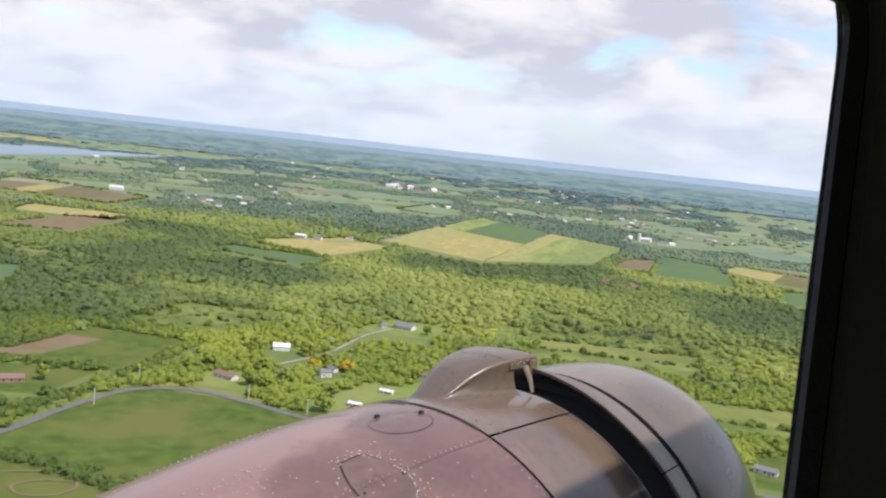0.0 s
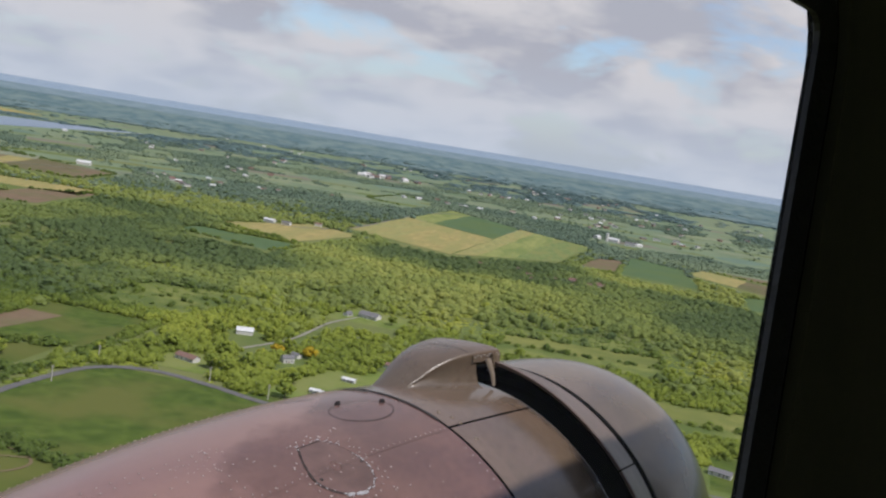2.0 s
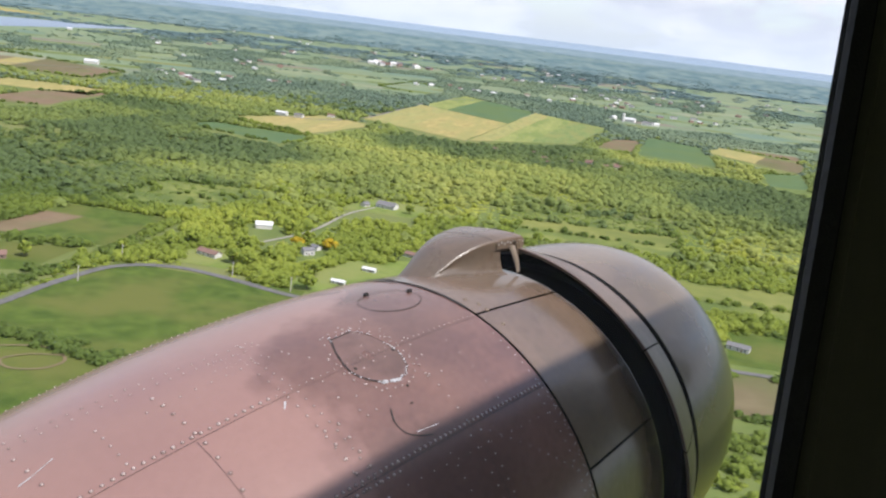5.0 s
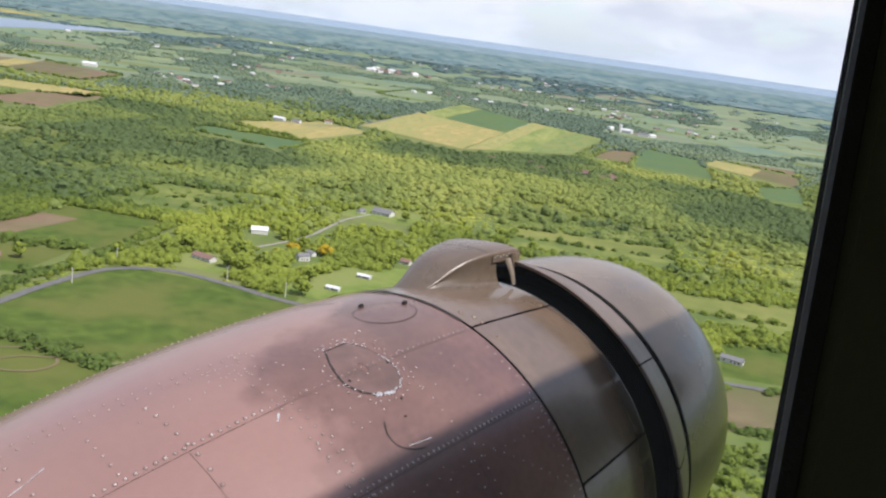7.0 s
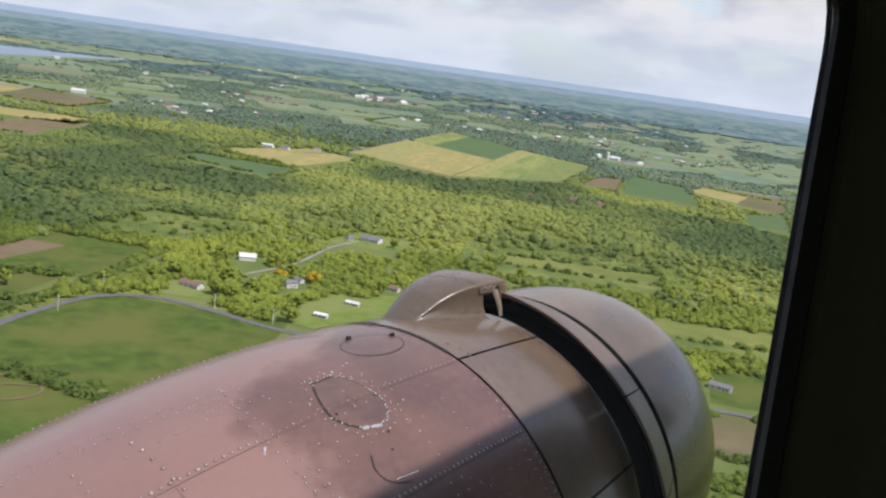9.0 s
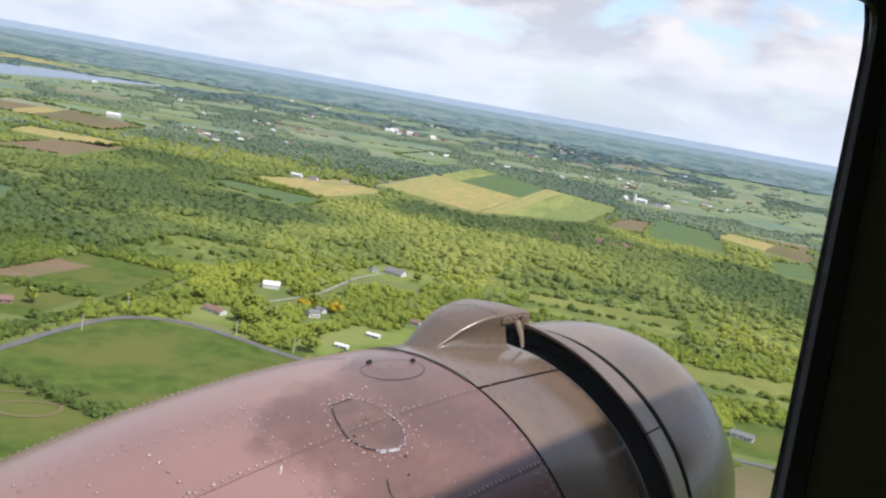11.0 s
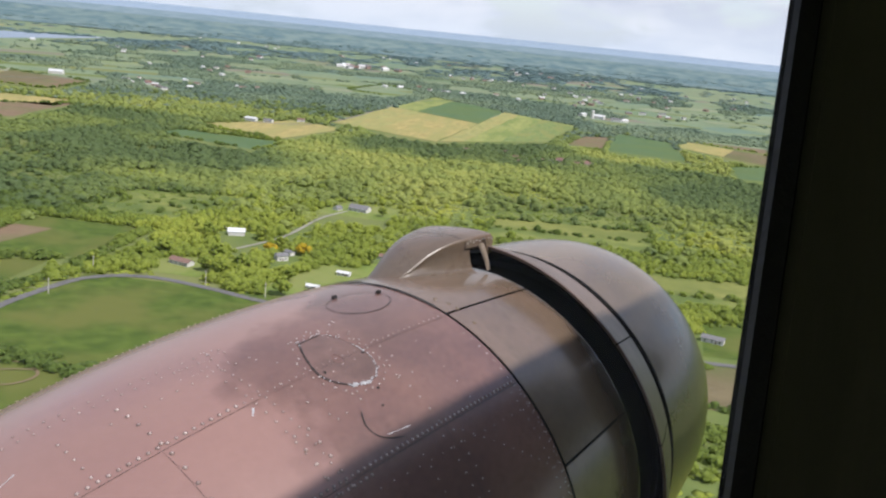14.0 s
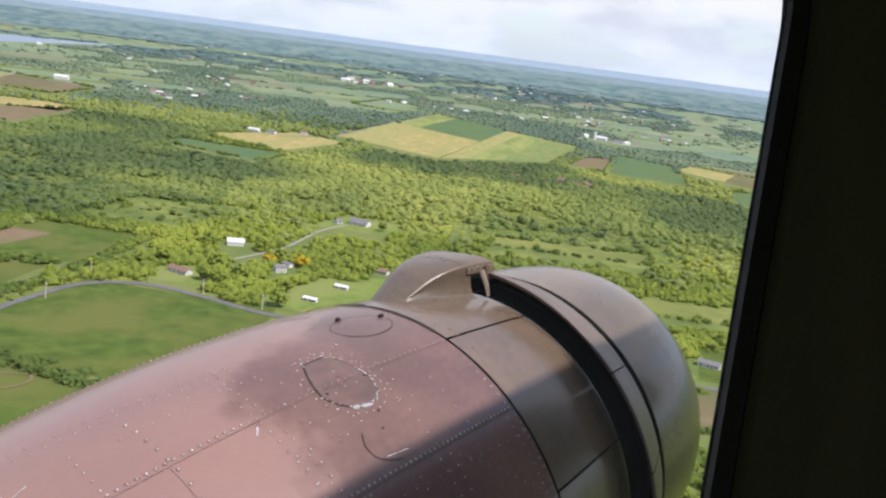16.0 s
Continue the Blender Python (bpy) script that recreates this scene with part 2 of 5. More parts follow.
MAT = {
    "paint_faded": skin_paint(),
    "paint_dark": material("dark_olive_brown_paint", (0.112, 0.081, 0.056), (0.148, 0.109, 0.078), 3.0, 0.25, third=(0.090, 0.068, 0.047), third_scale=2.0, rough_var=0.07, bump=0.06, bump_scale=5, spec=0.5, speckle=0.14, coat=0.15),
    "paint_scoop": material("olive_brown_scoop_paint", (0.099, 0.067, 0.046), (0.137, 0.096, 0.068), 5.0, 0.28, third=(0.095, 0.073, 0.055), third_scale=4.0, rough_var=0.08, bump=0.05, bump_scale=14, speckle=0.18),
    "paint_cover": material("dull_brown_cover_paint", (0.118, 0.068, 0.058), (0.150, 0.090, 0.078), 6.0, 0.32, third=(0.09, 0.054, 0.046), third_scale=8.0, rough_var=0.08, bump=0.05, bump_scale=12, speckle=0.16),
    # near-black: shade painted inside cowl and scoop, and plain black strips
    "black": material("black_metal_and_shade", (0.004, 0.004, 0.004), (0.008, 0.008, 0.008), 9.0, 0.9, spec=0.05),
    "seam": material("dark_seam", (0.012, 0.01, 0.01), (0.02, 0.017, 0.016), 20.0, 0.9),
    "rivet": material("painted_rivet_heads", (0.22, 0.155, 0.142), (0.44, 0.36, 0.34), 30.0, 0.30),
    "bracket": material("worn_pale_bracket", (0.17, 0.135, 0.105), (0.26, 0.215, 0.175), 22.0, 0.4),
    # dark colour painted round the rivets as shade
    "rivet_shade": material("rivet_shade_rings", (0.055, 0.034, 0.030), (0.085, 0.055, 0.050), 40.0, 0.7),
    "chipped": material("bare_chipped_metal", (0.45, 0.44, 0.43), (0.6, 0.6, 0.6), 60.0, 0.45, metal=0.6),
    "rubber": material("black_rubber", (0.012, 0.012, 0.013), (0.02, 0.02, 0.021), 25.0, 0.55, bump=0.2),
    "cabin": material("dark_olive_cabin_lining", (0.135, 0.132, 0.084), (0.175, 0.168, 0.108), 6.0, 0.8, bump=0.1),
    "grass": material("grassland", (0.086, 0.119, 0.034), (0.116, 0.149, 0.044), 0.05, 0.95, third=(0.138, 0.154, 0.055), third_scale=0.006, spec=0.1),
    "meadow": material("mown_meadow", (0.040, 0.068, 0.013), (0.079, 0.114, 0.022), 0.09, 0.95, third=(0.095, 0.106, 0.028), third_scale=0.016, spec=0.1, detail=9.0, bump=0.6, bump_scale=0.25),
    "lawn": material("bright_lawn_grass", (0.101, 0.145, 0.032), (0.145, 0.187, 0.046), 0.08, 0.95, third=(0.160, 0.182, 0.058), third_scale=0.02, spec=0.1, detail=9.0, bump=0.4, bump_scale=0.3),
    "crop": material("blue_green_crop", (0.060, 0.105, 0.048), (0.082, 0.130, 0.060), 0.03, 0.95, third=(0.080, 0.12, 0.045), third_scale=0.01, spec=0.1),
    "crop_pale": material("pale_green_crop", (0.105, 0.150, 0.052), (0.158, 0.195, 0.068), 0.022, 0.95, third=(0.165, 0.180, 0.062), third_scale=0.008, spec=0.1, stretch=(4, 1, 1), detail=4.0),
    "hay": material("yellow_hay_field", (0.225, 0.196, 0.076), (0.318, 0.262, 0.108), 0.022, 0.95, third=(0.225, 0.215, 0.082), third_scale=0.006, spec=0.1, stretch=(4, 1, 1), detail=4.0),
    "hay_green": material("greenish_hay_field", (0.185, 0.196, 0.074), (0.262, 0.250, 0.098), 0.022, 0.95, third=(0.245, 0.218, 0.085), third_scale=0.007, spec=0.1, stretch=(4, 1, 1), detail=4.0),
    "vine": material("yellow_green_rows", (0.165, 0.198, 0.063), (0.231, 0.242, 0.084), 0.02, 0.95, third=(0.132, 0.171, 0.053), third_scale=0.006, spec=0.1, stretch=(5, 1, 1)),
    "soil": material("ploughed_brown_soil", (0.135, 0.096, 0.062), (0.172, 0.124, 0.082), 0.05, 0.95, third=(0.12, 0.118, 0.055), third_scale=0.012, spec=0.1),
    "stubble": material("tan_stubble", (0.108, 0.090, 0.050), (0.145, 0.120, 0.070), 0.06, 0.95, third=(0.095, 0.10, 0.042), third_scale=0.015, spec=0.1, detail=8.0),
    "scrub": material("rough_scrub_grass", (0.110, 0.143, 0.037), (0.165, 0.182, 0.053), 0.07, 0.95, third=(0.083, 0.116, 0.032), third_scale=0.02, spec=0.1),
    "scrub_field": material("dry_grass", (0.130, 0.150, 0.040), (0.180, 0.185, 0.056), 0.07, 0.95, third=(0.105, 0.130, 0.035), third_scale=0.02, spec=0.1, detail=9.0, bump=0.4, bump_scale=0.3),
    # far field colours are paled and blued to stand in for haze
    "pale_far": material("haze_tinted_pale_field", (0.170, 0.192, 0.126), (0.205, 0.219, 0.150), 0.012, 0.95, third=(0.160, 0.204, 0.108), third_scale=0.004, spec=0.1),
    "brown_far": material("haze_tinted_brown_field", (0.150, 0.133, 0.115), (0.175, 0.151, 0.130), 0.012, 0.95, third=(0.150, 0.153, 0.102), third_scale=0.004, spec=0.1),
    "green_far": material("haze_tinted_green_field", (0.120, 0.168, 0.102), (0.150, 0.199, 0.120), 0.012, 0.95, third=(0.150, 0.186, 0.114), third_scale=0.004, spec=0.1),
    "dark_far": material("haze_tinted_dark_field", (0.102, 0.155, 0.120), (0.122, 0.178, 0.134), 0.012, 0.95, third=(0.120, 0.168, 0.096), third_scale=0.004, spec=0.1),
    "asphalt": material("grey_asphalt", (0.080, 0.078, 0.080), (0.115, 0.112, 0.112), 0.2, 0.9),
    "gravel": material("pale_gravel", (0.20, 0.19, 0.165), (0.27, 0.255, 0.225), 0.3, 0.95),
    "water": material("lake_water", (0.16, 0.21, 0.27), (0.19, 0.24, 0.30), 0.002, 0.45, spec=0.35),
    "white_wall": material("white_siding", (0.46, 0.46, 0.44), (0.58, 0.58, 0.56), 0.8, 0.6),
    "red_wall": material("faded_brown_siding", (0.20, 0.135, 0.11), (0.26, 0.18, 0.15), 0.8, 0.7),
    "grey_roof": material("grey_shingle_roof", (0.105, 0.105, 0.112), (0.16, 0.16, 0.168), 1.5, 0.85),
    "brown_roof": material("brown_shingle_roof", (0.140, 0.082, 0.066), (0.19, 0.115, 0.094), 1.5, 0.85),
    "white_roof": material("white_metal_roof", (0.48, 0.49, 0.50), (0.60, 0.61, 0.62), 0.8, 0.45),
    "window_glass": material("dark_window_glass", (0.02, 0.025, 0.03), (0.04, 0.045, 0.05), 1.0, 0.15),
    "bark": material("bark", (0.08, 0.06, 0.045), (0.13, 0.10, 0.08), 2.0, 0.9),
    "pole": material("weathered_pole_wood", (0.38, 0.36, 0.33), (0.48, 0.46, 0.42), 2.0, 0.9),
    # ridge and far land: haze put into the base colours
    "ridge": material("haze_tinted_ridge", (0.185, 0.245, 0.315), (0.200, 0.260, 0.326), 0.012, 1.0, third=(0.21, 0.27, 0.332), third_scale=0.03, spec=0.0, detail=5.0),
    "far_land": material("haze_tinted_land", (0.069, 0.114, 0.132), (0.110, 0.164, 0.173), 0.030, 1.0, third=(0.139, 0.188, 0.182), third_scale=0.012, spec=0.0, detail=5.0),
    "far_haze": material("haze_tinted_blue_land", (0.122, 0.176, 0.204), (0.144, 0.198, 0.222), 0.040, 1.0, third=(0.160, 0.214, 0.240), third_scale=0.014, spec=0.0, detail=5.0),
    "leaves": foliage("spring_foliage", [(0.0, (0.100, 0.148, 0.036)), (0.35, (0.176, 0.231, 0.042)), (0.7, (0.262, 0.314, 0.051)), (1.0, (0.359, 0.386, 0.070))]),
    # distant, horizon and middle leaves: bluer colours in place of haze
    "far_leaves": foliage("haze_tinted_woods", [(0.0, (0.096, 0.142, 0.101)), (0.5, (0.142, 0.193, 0.120)), (1.0, (0.200, 0.245, 0.134))], 0.05, 0.2),
    "horizon_leaves": foliage("haze_tinted_horizon_woods", [(0.0, (0.086, 0.137, 0.142)), (0.5, (0.104, 0.160, 0.155)), (1.0, (0.132, 0.191, 0.165))], 0.02, 0.1),
    "mid_leaves": foliage("haze_tinted_mid_foliage", [(0.0, (0.106, 0.155, 0.061)), (0.35, (0.177, 0.231, 0.070)), (0.7, (0.256, 0.307, 0.083)), (1.0, (0.349, 0.376, 0.101))]),
    "forsythia": foliage("yellow_blossom", [(0.0, (0.30, 0.22, 0.02)), (1.0, (0.55, 0.42, 0.03))]),
}


def dark_fronted(m):
    """Ragged darkening along the front edge of the cowl panels, on their lower flank."""
    nt = m.node_tree
    N, L = nt.nodes.new, nt.links.new
    b = nt.nodes["Principled BSDF"]
    old = b.inputs["Base Color"].links[0].from_socket
    tc, sep, n1 = N("ShaderNodeTexCoord"), N("ShaderNodeSeparateXYZ"), N("ShaderNodeTexNoise")
    n1.inputs["Scale"].default_value, n1.inputs["Detail"].default_value, n1.inputs["Roughness"].default_value = 7.0, 7.0, 0.65
    L(tc.outputs["Object"], sep.inputs[0]); L(tc.outputs["Object"], n1.inputs["Vector"])
    rag = N("ShaderNodeMath"); rag.operation = "MULTIPLY_ADD"; rag.inputs[1].default_value = 0.16
    L(n1.outputs["Fac"], rag.inputs[0]); L(sep.outputs["X"], rag.inputs[2])
    low = N("ShaderNodeMath"); low.operation = "MULTIPLY_ADD"; low.inputs[1].default_value = -0.22
    L(sep.outputs["Y"], low.inputs[0]); L(rag.outputs[0], low.inputs[2])
    mr = N("ShaderNodeMapRange"); mr.inputs["From Min"].default_value, mr.inputs["From Max"].default_value = 0.535, 0.62
    mr.inputs["To Min"].default_value, mr.inputs["To Max"].default_value = 0.0, 0.85
    L(low.outputs[0], mr.inputs["Value"])
    mx = N("ShaderNodeMix"); mx.data_type = "RGBA"; mx.inputs[7].default_value = (0.022, 0.016, 0.014, 1)
    L(mr.outputs["Result"], mx.inputs["Factor"]); L(old, mx.inputs[6]); L(mx.outputs[2], b.inputs["Base Color"])
    return m


def hazy_pane():
    """Old clear perspex: lets nearly all light through, with a faint dusty veil, blued in place of distant haze."""
    m = bpy.data.materials.new("hazy_perspex")
    m.use_nodes = True
    nt = m.node_tree
    N, L = nt.nodes.new, nt.links.new
    clear, dust_haze, gloss = N("ShaderNodeBsdfTransparent"), N("ShaderNodeBsdfTranslucent"), N("ShaderNodeBsdfGlossy")
    clear.inputs["Color"].default_value = (0.98, 0.985, 0.98, 1)
    # the veil's blue colour stands in for haze over the land
    dust_haze.inputs["Color"].default_value = (0.78, 0.86, 0.98, 1)
    gloss.inputs["Roughness"].default_value = 0.02
    m1, m2 = N("ShaderNodeMixShader"), N("ShaderNodeMixShader")
    m1.inputs[0].default_value, m2.inputs[0].default_value = 0.013, 0.015
    L(clear.outputs[0], m1.inputs[1]); L(dust_haze.outputs[0], m1.inputs[2])
    L(m1.outputs[0], m2.inputs[1]); L(gloss.outputs[0], m2.inputs[2])
    L(m2.outputs[0], nt.nodes["Material Output"].inputs[0])
    return m


MAT["pane"] = hazy_pane()
MAT["paint_flap"] = material("dull_brown_flap_paint", (0.112, 0.078, 0.062), (0.150, 0.106, 0.086), 6.0, 0.42, third=(0.092, 0.066, 0.052), third_scale=5.0, rough_var=0.08, bump=0.05, bump_scale=9, speckle=0.18)
MAT["paint_cowl"] = dark_fronted(material("dark_fronted_olive_brown_paint", (0.116, 0.080, 0.058), (0.153, 0.108, 0.080), 3.0, 0.24, third=(0.092, 0.069, 0.048), third_scale=2.0, rough_var=0.06, bump=0.06, bump_scale=5, speckle=0.14, coat=0.15))


def part(name, bm, mat, parent=None, label="", smooth=False):
    """A bmesh as one mesh object, under a thing or under a part."""
    me = bpy.data.meshes.new(name)
    bm.normal_update()
    bm.to_mesh(me)
    bm.free()
    me.materials.append(MAT[mat])
    if smooth:
        me.shade_smooth()
    ob = new(name, me)
    if parent:
        ob.parent = parent
    if label:
        tagged(ob, label)
    return ob


def joined(name, verts, faces, mat, parent=None, smooth=False, tint=None):
    """One mesh object from numpy arrays of places and of triangles or quads."""
    me = bpy.data.meshes.new(name)
    verts, faces = np.asarray(verts, np.float32), np.asarray(faces, np.int32)
    k = faces.shape[1]
    me.vertices.add(len(verts)); me.vertices.foreach_set("co", verts.ravel())
    me.loops.add(faces.size); me.loops.foreach_set("vertex_index", faces.ravel())
    me.polygons.add(len(faces)); me.polygons.foreach_set("loop_start", np.arange(0, faces.size, k, dtype=np.int32))
    me.update(calc_edges=True)
    if tint is not None:
        me.attributes.new("tint", "FLOAT", "POINT").data.foreach_set("value", np.asarray(tint, np.float32))
    me.materials.append(MAT[mat])
    if smooth:
        me.shade_smooth()
    ob = new(name, me)
    if parent:
        ob.parent = parent
    return ob


def grid_faces(nu, nv, closed=False):
    """Quads of a grid of nu x nv places, row by row."""
    i, j = np.meshgrid(np.arange(nu - 1), np.arange(nv if closed else nv - 1), indexing="ij")
    i, j = i.ravel(), j.ravel()
    k = (j + 1) % nv
    return np.stack([i * nv + j, i * nv + k, (i + 1) * nv + k, (i + 1) * nv + j], 1)


def box(bm, x0, x1, y0, y1, z0, z1, m=None):
    r = bmesh.ops.create_cube(bm, size=1)
    t = Matrix.Translation(((x0 + x1) / 2, (y0 + y1) / 2, (z0 + z1) / 2)) @ Matrix.Diagonal((x1 - x0, y1 - y0, z1 - z0, 1))
    bmesh.ops.transform(bm, matrix=(m @ t) if m else t, verts=r["verts"])
    return r["verts"]


# ---- the land: true distances near by, drawn together towards the horizon ----
NEAR = 2450.0


def squeeze(d):
    d = np.maximum(np.asarray(d, float), 1e-6)
    return np.where(d <= NEAR, d, 2 * NEAR - NEAR * NEAR / d)


def place(x, y, up=0.0):
    """Map place to world place, and the scale there."""
    x, y = np.asarray(x, float), np.asarray(y, float)
    d = np.maximum(np.hypot(x, y), 1e-6)
    k = squeeze(d) / d
    return np.stack([x * k, y * k, HEIGHT * (1 - k) + up * k], -1), k


def make_ground():
    d = np.concatenate([[0.5], np.geomspace(40, 2400, 40), np.geomspace(2600, 60000, 40), [400000]])
    a = np.linspace(0, 2 * np.pi, 180, endpoint=False)
    D, A = np.meshgrid(d, a, indexing="ij")
    p, _ = place(D.ravel() * np.sin(A.ravel()), D.ravel() * np.cos(A.ravel()))
    ob = joined("ground", p, grid_faces(len(d), len(a), True)[:, ::-1], "grass", smooth=True)
    tagged(ob, "green rural grassland reaching to the horizon", "ground", kind="structure")


make_ground()


def patch(name, corners, mat, label, up=0.12, n=8, category="field", kind="structure"):
    """A four-cornered piece of land that lies on the ground."""
    c = np.array(corners, float)
    u, v = np.meshgrid(np.linspace(0, 1, n), np.linspace(0, 1, n), indexing="ij")
    u, v = u.ravel()[:, None], v.ravel()[:, None]
    q = c[0] * (1 - u) * (1 - v) + c[1] * u * (1 - v) + c[2] * u * v + c[3] * (1 - u) * v
    w = 4.0 * np.sin(q[:, 1] * 0.031 + q[:, 0] * 0.017)        # uneven borders
    q = q + np.stack([w * 0.6, w * 0.5], 1)
    p, _ = place(q[:, 0], q[:, 1], up)
    f = grid_faces(n, n)
    a, b, cc = p[f[0]][:3]
    if np.cross(b - a, cc - a)[2] < 0:
        f = f[:, ::-1]
    ob = joined(name, p, f, mat, smooth=True)
    return tagged(ob, label, category, kind=kind)


def inside(x, y, corners):
    c = np.array(corners, float)
    s = np.zeros(len(x), bool)
    j = len(c) - 1
    for i in range(len(c)):
        hit = ((c[i, 1] > y) != (c[j, 1] > y)) & (x < (c[j, 0] - c[i, 0]) * (y - c[i, 1]) / (c[j, 1] - c[i, 1] + 1e-9) + c[i, 0])
        s ^= hit
        j = i
    return s


LAKE = [(-2720, 3000), (-2660, 3950), (-2270, 4550), (-2150, 2600)]
MEADOW_LABEL = "bright green mown meadow between woods and road"
FIELDS = [
    ("field_1", [(-332, 446), (-316, 594), (-176, 598), (-166, 425)], "meadow", MEADOW_LABEL),
    ("field_2", [(-330, 430), (-258, 428), (-185, 412), (-215, 300)], "meadow", "green pasture with bare dirt tracks"),
    ("field_3", [(-442, 610), (-440, 740), (-325, 745), (-342, 628)], "meadow", "green field with a bare brown corner"),
    ("field_4", [(-425, 520), (-425, 597), (-355, 612), (-350, 545)], "meadow", "small green field beside a house"),
    ("field_5", [(-435, 775), (-430, 905), (-300, 935), (-330, 780)], "scrub", "rough overgrown field with low shrubs"),
    ("field_6", [(-600, 1335), (-595, 1405), (-405, 1385), (-432, 1275)], "crop", "dark green crop strip along a hedge"),
    ("field_7", [(-603, 1503), (-496, 1707), (-383, 1658), (-442, 1401)], "hay", "pale yellow hay field beside farm houses"),
    ("field_8", [(-437, 1761), (-405, 2254), (-173, 2062), (-209, 1631)], "hay", "yellow hay field in broad strips"),
    ("field_9", [(-405, 2262), (-370, 2758), (-142, 2486), (-172, 2072)], "crop", "dark green crop field beyond the hay"),
    ("field_10", [(-203, 1640), (-140, 2470), (49, 2288), (-18, 1825)], "vine", "light yellow-green field in long rows"),
    ("field_11", [(26, 1835), (60, 2030), (120, 2080), (96, 1830)], "soil", "ploughed brown soil field"),
    ("field_12", [(102, 1800), (145, 2195), (254, 2110), (255, 1770)], "crop", "blue-green crop field"),
    ("field_13", [(260, 2035), (305, 2175), (466, 2040), (415, 1838)], "stubble", "tan stubble field"),
    ("field_14", [(318, 2195), (365, 2260), (500, 2245), (468, 2095)], "soil", "strip of brown ploughed soil"),
    ("field_15", [(320, 1750), (412, 1820), (385, 1600), (320, 1590)], "crop", "green crop field beyond the wood"),
    ("field_16", [(-1395, 1830), (-1525, 2165), (-1075, 2045), (-1040, 1790)], "soil", "pinkish-brown ploughed field with a farm barn"),
    ("field_17", [(-1060, 1495), (-1095, 1615), (-890, 1638), (-870, 1515)], "hay", "narrow yellow hay strip"),
    ("field_18", [(-940, 1255), (-945, 1490), (-870, 1600), (-830, 1325)], "soil", "dull brown fallow field"),
    ("field_19", [(-622, 2705), (-600, 3100), (-450, 2960), (-500, 2610)], "soil", "brown ploughed field by the road"),
    ("field_20", [(90, 500), (110, 572), (300, 590), (290, 500)], "stubble", "tan stubble field beside the road"),
    ("field_21", [(112, 592), (125, 672), (310, 690), (300, 600)], "meadow", "bright green field beyond the road"),
    ("field_22", [(-760, 790), (-745, 922), (-670, 990), (-560, 740)], "crop", "dark blue-green crop field against the wood"),
    ("field_23", [(-1500, 2180), (-1480, 2360), (-1130, 2240), (-1085, 2070)], "meadow", "green strip above the brown field"),
    ("field_26", [(62, 742), (78, 800), (330, 850), (322, 772)], "scrub_field", "light green grass strip between young trees"),
    ("field_27", [(-60, 930), (-50, 985), (120, 1010), (110, 950)], "scrub_field", "small pale grass clearing in the wood"),
]
for n_, c_, m_, l_ in FIELDS:
    patch(n_, c_, m_, l_)


def strips(field, shares, mats, label):
    """Cultivated strips side by side on a field."""
    a, b, c, d = (np.array(p, float) for p in dict((f[0], f[1]) for f in FIELDS)[field])
    t = 0.0
    for n, (w, m) in enumerate(zip(shares, mats)):
        q = [a + (d - a) * t, b + (c - b) * t, b + (c - b) * (t + w), a + (d - a) * (t + w)]
        patch("field_strip", [tuple(p) for p in q], m, label, up=0.3)
        t += w


strips("field_8", (0.42, 0.58), ("hay_green", "hay"), "broad strip of pale hay")
strips("field_10", (0.22, 0.33, 0.45), ("hay_green", "vine", "crop_pale"), "long strip of light green crop rows")
strips("field_9", (0.3, 0.7), ("vine", "crop"), "long strip of young green crop")
strips("field_16", (0.3, 0.16, 0.34, 0.2), ("soil", "hay", "stubble", "soil"), "brown and tan ploughed strip")
strips("field_13", (0.55, 0.45), ("hay", "stubble"), "tan stubble strip")
# unseen dark pasture added to dim the green reflected in the cowl
patch("unseen_pasture_below", [(-700, -700), (-700, 235), (700, 235), (700, -700)], "meadow", "unseen dark pasture added below to dim light on the nacelle", up=0.05, n=24)
patch("clearing_1", [(-95, 700), (-60, 1060), (330, 1090), (300, 705)], "scrub", "pale grassy clearing with scattered young trees", up=0.06, n=16)
patch("dirt_patch", [(-445, 618), (-442, 700), (-405, 700), (-415, 625)], "soil", "bare brown corner of the green field", up=0.3)
patch("lawn_1", [(-235, 895), (-215, 965), (-150, 960), (-160, 895)], "lawn", "light green lawn round a lone house", up=0.2)
patch("lawn_2", [(-210, 600), (-178, 705), (-95, 735), (-90, 600)], "lawn", "light green lawn with trailer homes", up=0.2)
patch("lawn_3", [(-300, 615), (-298, 672), (-240, 680), (-245, 618)], "lawn", "lawn round a low white house", up=0.2)
patch("lake", LAKE, "water", "pale grey-blue lake near the horizon", up=0.4, n=14, category="lake")
patch("shore_field", [(-3500, 4560), (-3400, 4900), (-2950, 4700), (-3000, 4330)], "hay", "pale yellow field on the far lake shore", up=1.5)


